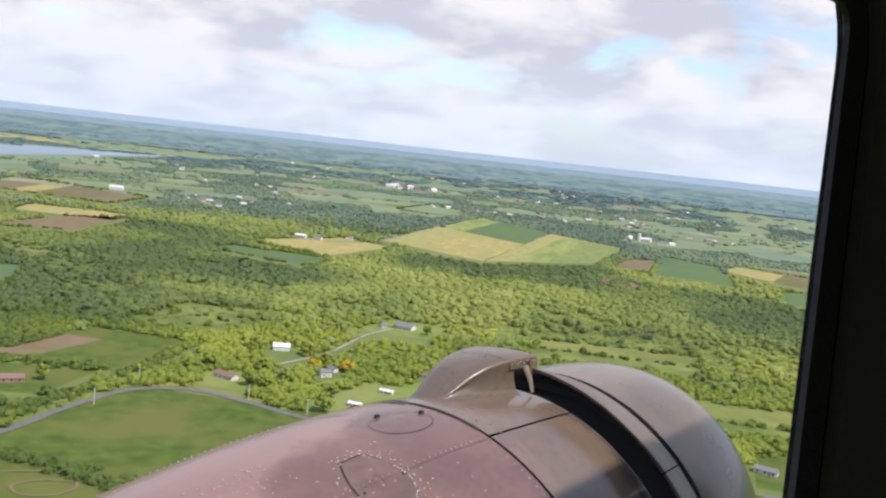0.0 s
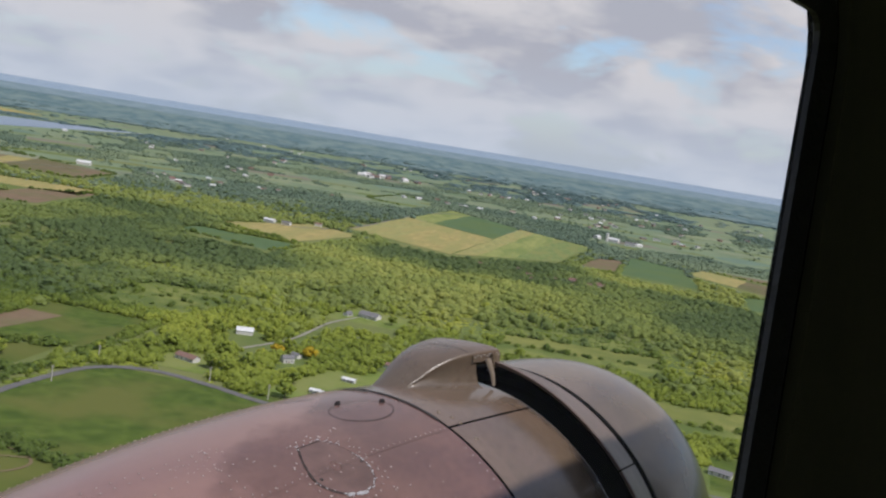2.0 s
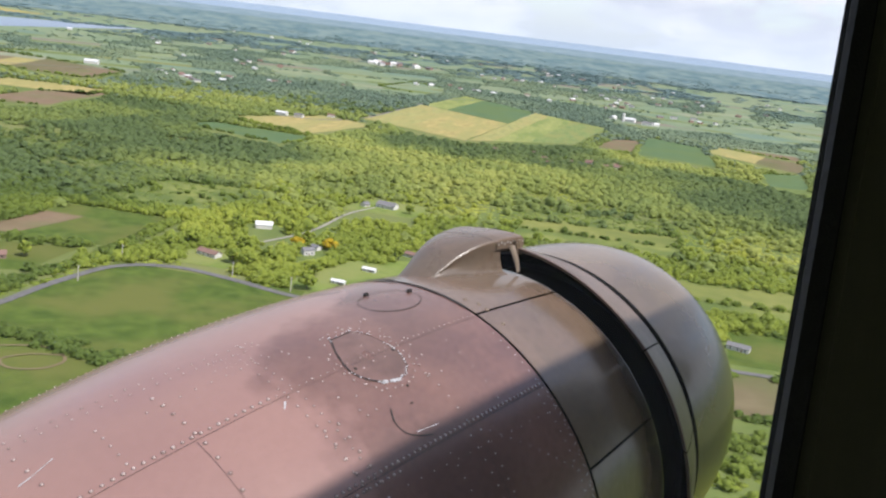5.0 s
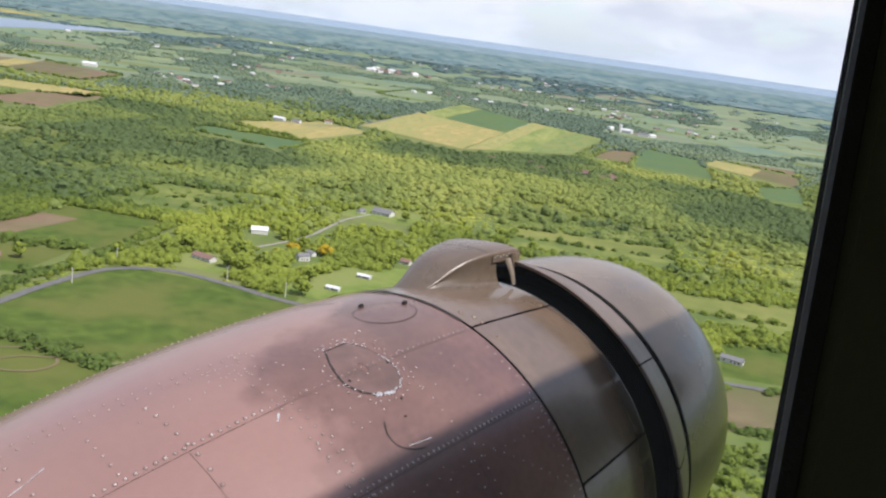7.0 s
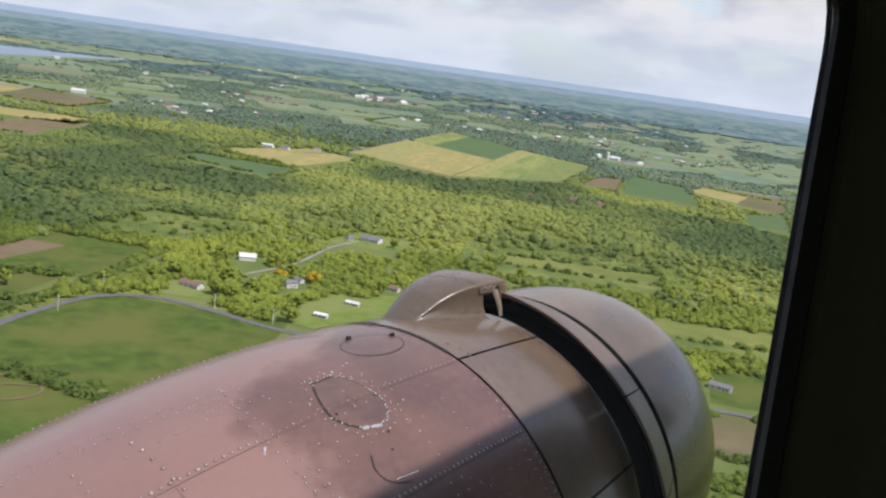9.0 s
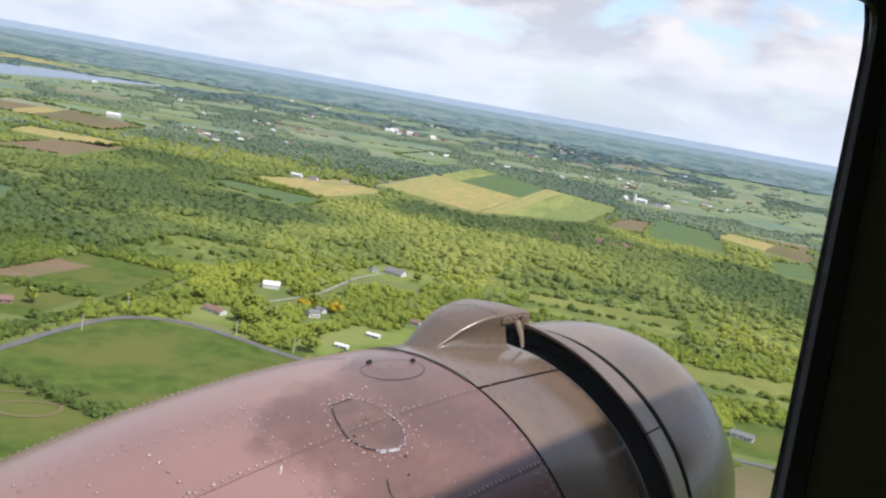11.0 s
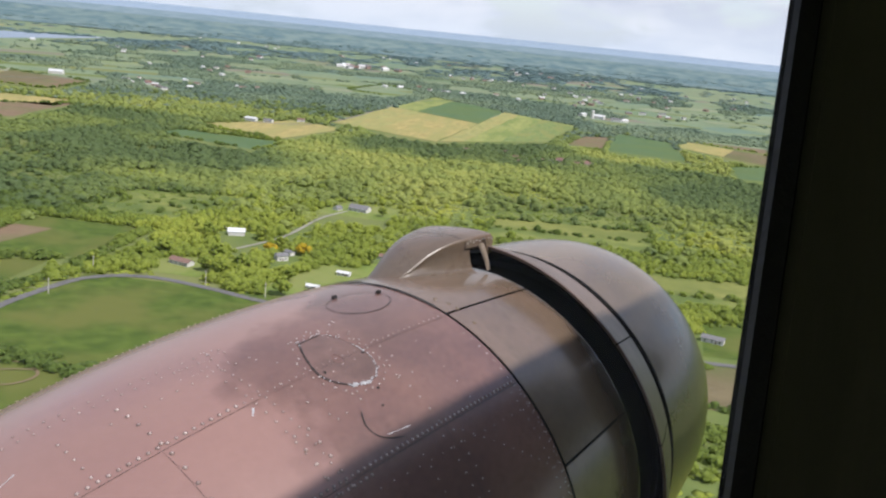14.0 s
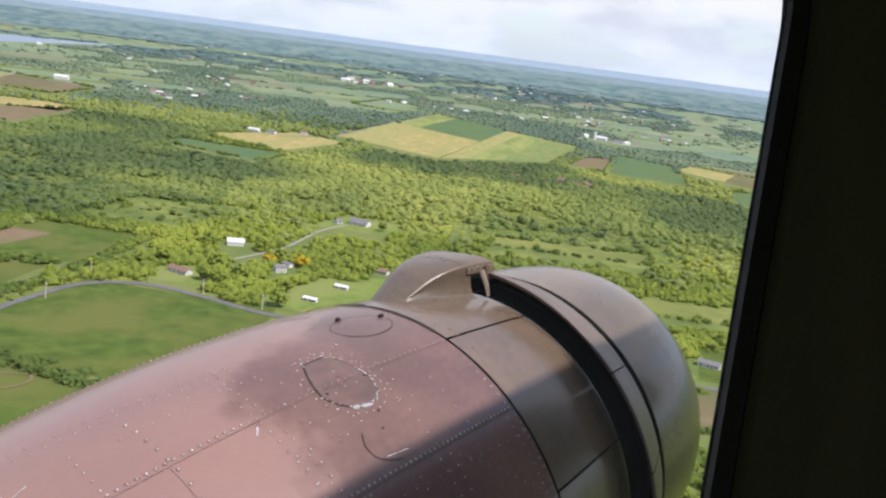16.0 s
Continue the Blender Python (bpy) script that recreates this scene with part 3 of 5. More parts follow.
def road(name, points, width, mat, label):
    pts = [Vector((*p, 0)) for p in points]
    dense = []
    for i in range(len(pts) - 1):
        p0, p1, p2, p3 = pts[max(i - 1, 0)], pts[i], pts[i + 1], pts[min(i + 2, len(pts) - 1)]
        for k in range(8):
            t = k / 8
            dense.append(0.5 * ((2 * p1) + (p2 - p0) * t + (2 * p0 - 5 * p1 + 4 * p2 - p3) * t * t + (3 * p1 - p0 - 3 * p2 + p3) * t ** 3))
    dense.append(pts[-1])
    rows = []
    for i, p in enumerate(dense):
        way = (dense[min(i + 1, len(dense) - 1)] - dense[max(i - 1, 0)]).normalized()
        side = Vector((-way.y, way.x, 0)) * width / 2
        rows += [(p.x + side.x, p.y + side.y), (p.x - side.x, p.y - side.y)]
    q = np.array(rows)
    v, _ = place(q[:, 0], q[:, 1], 0.45)
    f = grid_faces(len(dense), 2)
    a, b, c = v[f[0]][:3]
    if np.cross(b - a, c - a)[2] < 0:
        f = f[:, ::-1]
    ob = joined(name, v, f, mat)
    tagged(ob, label, "road", kind="structure")
    return [(p.x, p.y) for p in dense]


CLEAR = []          # (x, y, radius) kept free of trees
for p_ in road("road_1", [(-400, 330), (-335, 440), (-323, 529), (-310, 583), (-275, 604), (-228, 597), (-185, 584), (-140, 580), (-40, 578), (80, 578), (300, 588)], 6.5, "asphalt", "grey country road between meadows"):
    CLEAR.append((*p_, 7))
road("dirt_track_1", [(-296, 412), (-272, 425), (-258, 425), (-246, 414), (-250, 400), (-264, 394), (-274, 402), (-266, 414), (-250, 420)], 1.9, "soil", "bare brown dirt track looping through the pasture")
for p_ in road("driveway_1", [(-250, 710), (-227, 775), (-219, 868), (-203, 922)], 3.2, "gravel", "pale gravel driveway to a lone house"):
    CLEAR.append((*p_, 6))
for p_ in road("road_2", [(-1500, 1600), (-1060, 2150), (-960, 2330), (-900, 3200)], 9.0, "asphalt", "far country road by farm buildings"):
    CLEAR.append((*p_, 12))
for p_ in road("road_3", [(-620, 1620), (-440, 1720), (-360, 2600), (90, 2640), (300, 2600)], 7.0, "asphalt", "far road past the hay fields"):
    CLEAR.append((*p_, 8))


# ---- buildings ----
def house(x, y, turn, long, wide, high, wall, roof, label, windows=3, category="house", name="house", room=0.9):
    """A gabled building: wall, roof, windows and door."""
    long, wide = long * 0.84, wide * 0.84
    (px, py, pz), k = place(x, y)
    base = new(name)
    base.matrix_world = pose(px, py, pz, 0, 0, turn) @ Matrix.Diagonal((k, k, k, 1))
    tagged(base, label, category)
    ridge = high + wide * 0.26
    bm = bmesh.new()
    vs = [bm.verts.new(c) for c in ((-long / 2, -wide / 2, 0), (-long / 2, wide / 2, 0), (-long / 2, wide / 2, high), (-long / 2, 0, ridge), (-long / 2, -wide / 2, high))]
    f = bm.faces.new(vs)
    r = bmesh.ops.extrude_face_region(bm, geom=[f])
    bmesh.ops.translate(bm, vec=(long, 0, 0), verts=[g for g in r["geom"] if isinstance(g, bmesh.types.BMVert)])
    bmesh.ops.recalc_face_normals(bm, faces=bm.faces)
    part("wall", bm, wall, base)
    bm = bmesh.new()
    o, t = 0.5, 0.25
    drop = 0.26 * 2 * o
    prof = [(-wide / 2 - o, high - drop), (0, ridge + 0.02), (wide / 2 + o, high - drop), (wide / 2 + o, high - drop + t), (0, ridge + t), (-wide / 2 - o, high - drop + t)]
    f = bm.faces.new([bm.verts.new((-long / 2 - o, a, b)) for a, b in prof])
    r = bmesh.ops.extrude_face_region(bm, geom=[f])
    bmesh.ops.translate(bm, vec=(long + 2 * o, 0, 0), verts=[g for g in r["geom"] if isinstance(g, bmesh.types.BMVert)])
    bmesh.ops.recalc_face_normals(bm, faces=bm.faces)
    part("roof", bm, roof, base)
    for i in range(windows):
        for s in (-1, 1):
            bm = bmesh.new()
            cx = -long / 2 + long * (i + 0.5) / windows
            box(bm, cx - 0.6, cx + 0.6, s * wide / 2 - 0.06, s * wide / 2 + 0.06, 0.9, min(2.2, high - 0.3))
            part("window", bm, "window_glass", base)
    if windows:
        bm = bmesh.new()
        cx = long / 2 - long / windows
        box(bm, cx - 0.5, cx + 0.5, -wide / 2 - 0.05, -wide / 2 + 0.05, 0, 2.05)
        part("door", bm, "brown_roof", base)
    CLEAR.append((x, y, max(long, wide) * room + 5 * room))
    return base


house(-266, 762, 20, 17, 11, 3.6, "white_wall", "white_roof", "long white metal-roofed barn among trees", 0, "barn", "barn")
house(-268, 648, -20, 22, 9, 3.2, "white_wall", "brown_roof", "low white house with a reddish-brown roof", 4)
house(-192, 930, -15, 25, 14, 3.6, "white_wall", "grey_roof", "lone white house with a grey roof on a lawn", 4)
house(-214, 922, 60, 9, 8, 3.0, "white_wall", "grey_roof", "white garage beside the lone house", 2, "garage", "garage")
house(-205, 697, 40, 11, 8, 4.2, "white_wall", "grey_roof", "white house beside yellow blossoming shrubs", 2)
house(-204, 716, -30, 9, 6, 2.8, "white_wall", "grey_roof", "small white outbuilding behind a house", 1, "shed", "shed")
house(-160, 629, -8, 12, 4.5, 2.5, "white_wall", "white_roof", "white trailer home on a lawn", 3)
house(-148, 675, -10, 12.5, 4.5, 2.5, "white_wall", "white_roof", "white trailer home near the trees", 3)
house(-130, 742, -15, 14, 7, 2.8, "white_wall", "brown_roof", "pale house half hidden by trees", 3)
house(-389, 558, 35, 24, 10, 3.0, "red_wall", "brown_roof", "long low brown house by a field", 4)
house(126, 628, -20, 18, 8, 3.0, "white_wall", "grey_roof", "white house beside the road and green field", 3)
house(-552, 1632, -10, 26, 11, 4.5, "white_wall", "white_roof", "white farm building on the hay field's edge", 2, "barn", "barn")
house(-520, 1634, -10, 20, 10, 4.5, "white_wall", "grey_roof", "white farm house on the hay field's edge", 2)
house(-478, 1700, 10, 16, 10, 4.5, "white_wall", "brown_roof", "small farm house by the hay field", 2)
house(-1222, 2144, 10, 40, 18, 7.0, "white_wall", "white_roof", "white barn on a brown field", 0, "barn", "barn")
house(112, 2600, -20, 44, 18, 8.0, "white_wall", "white_roof", "large white farm barn with outbuildings", 0, "barn", "barn")
house(160, 2560, -10, 34, 16, 7.0, "white_wall", "grey_roof", "white farm house beside barns", 2)
house(70, 2630, 60, 26, 15, 7.0, "white_wall", "white_roof", "white barn beside the farm", 0, "barn", "barn")
house(184, 2580, 30, 22, 12, 6.0, "white_wall", "white_roof", "white machine shed beside the farm", 0, "shed", "shed")



def silo(x, y):
    """A white farm silo with a domed cap."""
    (px, py, pz), k = place(x, y)
    bm = bmesh.new()
    bmesh.ops.create_cone(bm, segments=16, radius1=4.0, radius2=4.0, depth=20, matrix=Matrix.Translation((0, 0, 10)), cap_ends=True)
    base = part("silo", bm, "white_wall")
    base.matrix_world = pose(px, py, pz) @ Matrix.Diagonal((k, k, k, 1))
    tagged(base, "tall white farm silo with a domed cap", "silo")
    bm = bmesh.new()
    bmesh.ops.create_uvsphere(bm, u_segments=16, v_segments=8, radius=4.1, matrix=Matrix.Translation((0, 0, 20)) @ Matrix.Diagonal((1, 1, 0.7, 1)))
    part("cap", bm, "white_roof", base)


silo(96, 2588)
rng = random.Random(7)
CLUSTERS = [(-5, 1505, 50, 5), (65, 1560, 55, 7), (-88, 1560, 30, 3), (-1052, 2190, 60, 6), (-965, 2136, 60, 7), (-830, 2360, 90, 6),
            (-400, 3030, 60, 6), (-393, 4143, 120, 8), (-90, 5290, 200, 6), (150, 3300, 200, 10), (350, 3000, 180, 8), (-1000, 2900, 200, 8), (60, 3700, 200, 8),
            (-900, 4050, 130, 16), (-1700, 3400, 350, 8), (-1500, 5600, 500, 9), (-400, 5600, 500, 9), (600, 4800, 400, 8), (250, 4000, 300, 9)]
for cx_, cy_, sp_, cnt_ in CLUSTERS:
    for i_ in range(cnt_):
        big_ = (0.8 if cy_ < 1700 else 1.0) + (cy_ > 2400) * 0.3 + (cy_ == 4050) * 1.0
        house(cx_ + rng.gauss(0, sp_), cy_ + rng.gauss(0, sp_ * 0.6), rng.uniform(-60, 60), rng.uniform(12, 20) * big_, rng.uniform(8, 11) * big_, rng.uniform(3, 5) * big_,
              rng.choice(("white_wall", "white_wall", "white_wall", "red_wall")), rng.choice(("grey_roof", "white_roof" if cy_ > 1700 else "brown_roof", "brown_roof")),
              "small distant country house among trees", 2 if cy_ < 1600 else 0, room=0.55)


# ---- woods ----
_grid = np.random.RandomState(5).rand(64, 64)


def smooth_noise(x, y, size):
    x, y = np.asarray(x) / size + 500.0, np.asarray(y) / size + 500.0
    i, j = np.floor(x).astype(int), np.floor(y).astype(int)
    a, b = x - i, y - j
    a, b = a * a * (3 - 2 * a), b * b * (3 - 2 * b)
    g = lambda p, q: _grid[p % 64, q % 64]
    return (g(i, j) * (1 - a) + g(i + 1, j) * a) * (1 - b) + (g(i, j + 1) * (1 - a) + g(i + 1, j + 1) * a) * b


def ico():
    bm = bmesh.new()
    bmesh.ops.create_icosphere(bm, subdivisions=1, radius=1)
    v = np.array([w.co[:] for w in bm.verts])
    f = np.array([[w.index for w in g.verts] for g in bm.faces])
    bm.free()
    return v, f


ICO_V, ICO_F = ico()


def crown(lumps, seed, tall=1.0, leaves=0, leaf=0.2, rough=0.24):
    """An uneven crown, one unit wide, standing on the ground: a few jagged inner clumps and loose sprays of leaves round them."""
    r = np.random.RandomState(seed)
    vs, fs, n0 = [], [], 0
    centres = []
    for n in range(lumps):
        a = 2 * np.pi * (n / lumps + r.rand() * 0.15)
        ring = 0.0 if n == 0 else 0.26 * r.uniform(0.6, 1.1)
        c = np.array([ring * np.cos(a), ring * np.sin(a), tall * ((0.24 if n == 0 else r.uniform(0.14, 0.28)) if leaves else 0.02)])
        s = (r.uniform(0.20, 0.30) if leaves else r.uniform(0.22, 0.34)) if lumps > 1 else (0.33 if leaves else 0.5)
        centres.append((c, s))
        v = ICO_V * (1 + r.uniform(-rough, rough, (len(ICO_V), 1))) * s * np.array([1.1, 1.1, 1.5 * tall]) + r.normal(0, 0.02, ICO_V.shape)
        fs.append(ICO_F + n0); vs.append(v + c); n0 += len(ICO_V)
    for n in range(leaves):
        u = r.normal(0, 1, 3); u /= np.linalg.norm(u)
        u[2] = abs(u[2]) * 1.1 - 0.25
        c, s = centres[r.randint(len(centres))]
        p = c + u * s * r.uniform(0.85, 1.55) * np.array([1.15, 1.15, 1.1 * tall])
        nrm = 0.55 * u + r.normal(0, 0.22, 3) + np.array([0, 0, 1.3]); nrm /= np.linalg.norm(nrm)
        e1 = np.cross(nrm, r.normal(0, 1, 3)); e1 /= np.linalg.norm(e1)
        e2 = np.cross(nrm, e1)
        t = np.array([0.0, 2.1, 4.2]) + r.uniform(-0.5, 0.5, 3)
        k = leaf * r.uniform(0.6, 1.25, 3)
        vs.append(p + (k * np.cos(t))[:, None] * e1 + (k * np.sin(t))[:, None] * e2)
        fs.append(np.array([[n0, n0 + 1, n0 + 2]])); n0 += 3
    return np.concatenate(vs), np.concatenate(fs)


def scatter(name, x, y, size, tints, protos, mat, label, category="woods"):
    """Many trees as one object."""
    r = np.random.RandomState(len(x) % 9973)
    pick = r.randint(0, len(protos), len(x))
    V, F, T, base = [], [], [], 0
    for n, (pv, pf) in enumerate(protos):
        w = np.where(pick == n)[0]
        if not len(w):
            continue
        p, k = place(x[w], y[w])
        a = r.rand(len(w)) * 6.283
        s = (size[w] * k)[:, None]
        ca, sa = np.cos(a)[:, None], np.sin(a)[:, None]
        hgt = r.uniform(0.88, 1.12, (len(w), 1))
        vx = (pv[None, :, 0] * ca - pv[None, :, 1] * sa) * s + p[:, 0:1]
        vy = (pv[None, :, 0] * sa + pv[None, :, 1] * ca) * s + p[:, 1:2]
        vz = pv[None, :, 2] * s * hgt + p[:, 2:3]
        V.append(np.stack([vx, vy, vz], -1).reshape(-1, 3))
        F.append((pf[None] + (np.arange(len(w)) * len(pv))[:, None, None] + base).reshape(-1, 3))
        T.append(np.clip(np.repeat(tints[w], len(pv)) + r.normal(0, 0.025, len(w) * len(pv)), 0, 1))
        base += len(w) * len(pv)
    ob = joined(name, np.concatenate(V), np.concatenate(F), mat, smooth=True, tint=np.concatenate(T))
    return tagged(ob, label, category, kind="stuff")


def sector(d0, d1, spacing, seed, az0=-43.0, az1=19.0):
    """Jittered places in a ring sector of the map."""
    r = np.random.RandomState(seed)
    k = np.arange(-d1, d1, spacing)
    x, y = (q.ravel() for q in np.meshgrid(k, k[k > -spacing]))
    x = x + r.uniform(-0.62, 0.62, len(x)) * spacing
    y = y + r.uniform(-0.62, 0.62, len(y)) * spacing
    d, a = np.hypot(x, y), np.degrees(np.arctan2(x, y))
    w = (d > d0) & (d < d1) & (a > az0) & (a < az1)
    return x[w], y[w], r


def make_far_fields():
    """The patchwork of far fields, too small to tell apart. Returns their corners."""
    corners = []
    r = np.random.RandomState(21)
    # these field colours already carry the haze
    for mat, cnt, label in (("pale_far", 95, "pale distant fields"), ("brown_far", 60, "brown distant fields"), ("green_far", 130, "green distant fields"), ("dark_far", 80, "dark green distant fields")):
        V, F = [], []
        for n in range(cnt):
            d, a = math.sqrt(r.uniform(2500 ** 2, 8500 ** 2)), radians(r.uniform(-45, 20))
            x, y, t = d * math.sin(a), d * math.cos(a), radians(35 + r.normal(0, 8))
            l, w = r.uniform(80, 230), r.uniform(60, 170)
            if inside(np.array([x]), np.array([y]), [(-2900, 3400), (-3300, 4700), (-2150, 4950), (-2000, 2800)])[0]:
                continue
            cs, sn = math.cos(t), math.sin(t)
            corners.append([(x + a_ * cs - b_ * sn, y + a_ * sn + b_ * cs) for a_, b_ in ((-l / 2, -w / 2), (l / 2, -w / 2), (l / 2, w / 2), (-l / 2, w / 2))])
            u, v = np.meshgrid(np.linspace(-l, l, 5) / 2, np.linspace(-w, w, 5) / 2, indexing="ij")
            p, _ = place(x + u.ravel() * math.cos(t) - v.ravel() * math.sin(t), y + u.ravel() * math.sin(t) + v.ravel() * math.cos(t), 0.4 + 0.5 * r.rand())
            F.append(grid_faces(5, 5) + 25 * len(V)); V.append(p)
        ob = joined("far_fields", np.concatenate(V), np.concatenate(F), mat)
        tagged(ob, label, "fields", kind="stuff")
    return corners


FAR_FIELDS = make_far_fields()


def in_fields(x, y, tall=9.0):
    """In a field, or so close before one that a tree would hide its border."""
    k = HEIGHT / (HEIGHT - tall)
    return on_field(x, y) | on_field(x * k, y * k) | on_field(x * (1 + k) / 2, y * (1 + k) / 2)


def on_field(x, y):
    hit = np.zeros(len(x), bool)
    for _, c, mat, _l in FIELDS:
        if mat == "scrub":
            continue
        hit |= inside(x, y, c)
    hit |= inside(x, y, LAKE)
    if np.max(np.hypot(x, y)) > 2000:
        for c in FAR_FIELDS:
            hit |= inside(x, y, c)
    return hit


def cleared(x, y):
    """On or close before a road, house or lawn."""
    hit = np.zeros(len(x), bool)
    for k in (1.0, 1.025, 1.045):
        u, v = x * k, y * k
        for cx, cy, r in CLEAR:
            hit |= (u - cx) ** 2 + (v - cy) ** 2 < r * r
        hit |= inside(u, v, [(-235, 895), (-215, 965), (-150, 960), (-160, 895)])
        hit |= inside(u, v, [(-200, 600), (-172, 690), (-104, 722), (-100, 605)])
    return hit


def wood_cover(x, y):
    """How likely a tree stands at a place."""
    d = np.hypot(x, y)
    big = 0.6 * smooth_noise(x, y, 260) + 0.4 * smooth_noise(x + 900, y, 90)
    far = 0.55 * smooth_noise(x, y + 400, 900) + 0.45 * smooth_noise(x - 700, y, 330)
    near_p = np.clip((big - 0.37) * 9, 0.14, 1)
    far_p = np.clip((far - 0.39) * 8, 0.06, 0.92)
    m = np.clip((d - 1500) / 900, 0, 1)
    p = near_p * (1 - m) + far_p * m
    p = np.where(inside(x, y, [(-310, 690), (-300, 1080), (-60, 1250), (170, 1000), (110, 690)]), p * 0.45, p)
    p = np.where((x > -100) & (d < 1050), p * (0.10 + 0.75 * smooth_noise(x, y + 70, 70)), p)
    return np.where(inside(x, y, FIELDS[4][1]), 0.05, p)


def tree_tint(x, y, r):
    d = np.hypot(x, y)
    t = 0.60 + 1.35 * (0.52 * smooth_noise(x + 77, y + 33, 170) + 0.30 * smooth_noise(x, y, 60) + 0.10 * smooth_noise(x + 31, y, 24) - 0.46) + r.normal(0, 0.05, len(x))
    t = t - 0.38 * np.clip((smooth_noise(x - 410, y + 190, 210) - 0.58) * 8, 0, 1) - 0.14 * np.clip((d - 1400) / 500, 0, 1)
    # broad dark patches and the left wood: cloud shadow put into the tint
    t = t - 0.30 * np.clip((smooth_noise(x + 1300, y - 800, 420) - 0.52) * 6, 0, 1)
    t = np.where(inside(x, y, [(-760, 1000), (-640, 1400), (-400, 1260), (-340, 900), (-352, 745), (-430, 600), (-520, 620)]), t - 0.26, t)
    t = t + 0.16 * np.clip((x + 90) / 80, 0, 1) * np.clip((1150 - d) / 200, 0, 1)      # young scrub beside the road
    t = t - 0.20 * np.clip((-110 - x) / 60, 0, 1) * np.clip((860 - d) / 120, 0, 1)       # older trees round the houses
    return np.clip(t, 0, 1)


HEDGES = [((-335, 441), (-262, 431)), ((-262, 431), (-185, 412)), ((-350, 470), (-338, 560)), ((-338, 560), (-322, 606)), ((-450, 602), (-352, 622)), ((-440, 752), (-322, 760)),
          ((-600, 1412), (-405, 1398)), ((-330, 610), (-338, 745)), ((-170, 430), (-165, 560)), ((-620, 1500), (-430, 1410)), ((-60, 1690), (90, 1800)),
          ((-70, 1490), (120, 1580)), ((-60, 1535), (140, 1560)), ((-110, 1550), (-40, 1575))]


def make_woods():
    near = [crown(1 + s % 2, s, 0.72 + 0.09 * (s % 4), 46, 0.135) for s in range(12)]
    mid = [crown(1, s + 40, 0.55 + 0.08 * (s % 3), 28, 0.17) for s in range(10)]
    far = [crown(1, s + 80, 0.36, 8, 0.24) for s in range(8)]
    last = [crown(1, s + 120, 0.11) for s in range(6)]
    mats = [crown(1, s + 150, 0.045, rough=0.3) for s in range(6)]
    # all bands beyond the near one use leaf colours tinted for haze
    bands = [("wood_near", 270, 950, 4.1, near, 8.2, "leaves", "bright spring-green deciduous wood, dense rounded crowns"),
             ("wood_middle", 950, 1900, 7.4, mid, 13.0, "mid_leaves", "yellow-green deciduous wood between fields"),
             ("wood_far", 1900, 4200, 12.8, far, 15.5, "far_leaves", "dark green distant woods and hedgerows, tinted for haze"),
             ("wood_horizon", 4200, 8000, 38.0, mats, 52.0, "horizon_leaves", "dark green woods near the horizon, tinted blue for haze")]
    for i, (name, d0, d1, gap, protos, size, mat, label) in enumerate(bands):
        x, y, r = sector(d0 * (0.8 if i else 1), d1 * 1.2, gap, 11 + i)
        d = np.hypot(x, y) * np.exp(np.clip(r.normal(0, 0.07, len(x)), -0.17, 0.17))
        keep = (d > d0) & (d < d1) & (r.rand(len(x)) < wood_cover(x, y)) & ~in_fields(x, y) & ~cleared(x, y)
        x, y = x[keep], y[keep]
        s = size * np.exp(r.normal(0, 0.22, len(x)))
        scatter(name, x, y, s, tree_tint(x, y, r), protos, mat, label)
    # unseen wood added ahead, to cut green light bounced onto the nose cowl
    x, y, r = sector(150, 700, 9.0, 91, 20.0, 135.0)
    scatter("unseen_wood_ahead", x, y, 11.0 * np.exp(r.normal(0, 0.15, len(x))), tree_tint(x, y, r), mid, "leaves", "unseen wood added ahead to cut light bounced onto the nose")
    # hedgerows along field borders
    hx, hy, r = [], [], np.random.RandomState(3)
    for n, (_, c, mat, _l) in enumerate(FIELDS):
        for k in range(4):
            (ax, ay), (bx, by) = c[k], c[(k + 1) % 4]
            if r.rand() < 0.35 or 6 <= n <= 12:
                continue
            cnt = int(math.hypot(bx - ax, by - ay) / 6)
            t = r.rand(cnt)
            hx.append(ax + (bx - ax) * t + r.normal(0, 3, cnt)); hy.append(ay + (by - ay) * t + r.normal(0, 3, cnt))
    for (ax, ay), (bx, by) in HEDGES:
        cnt = int(math.hypot(bx - ax, by - ay) / 1.3)
        t = r.rand(cnt)
        hx.append(ax + (bx - ax) * t + r.normal(0, 2.5, cnt)); hy.append(ay + (by - ay) * t + r.normal(0, 2.5, cnt))
    x, y = np.concatenate(hx), np.concatenate(hy)
    keep = ~cleared(x, y) | (np.hypot(x, y) < 520)
    x, y = x[keep], y[keep]
    scatter("hedgerow_trees", x, y, 7 * np.exp(r.normal(0, 0.3, len(x))), np.clip(tree_tint(x, y, r) - 0.34, 0, 1), mid, "leaves", "hedgerows of mixed trees along field borders", "hedgerow")
    # low shrubs in clearings
    x, y, r = sector(280, 1300, 6.2, 77)
    keep = ~in_fields(x, y) & ~cleared(x, y) & (~inside(x, y, FIELDS[4][1]) | (r.rand(len(x)) < 0.3))
    keep &= (r.rand(len(x)) < 0.55) | ~((x > -100) & (np.hypot(x, y) < 1050))
    x, y = x[keep], y[keep]
    scatter("shrubs", x, y, 5.4 * np.exp(r.normal(0, 0.3, len(x))), np.clip(tree_tint(x, y, r) + 0.1, 0, 1), last, "leaves", "low green shrubs between the trees", "shrubs")


make_woods()


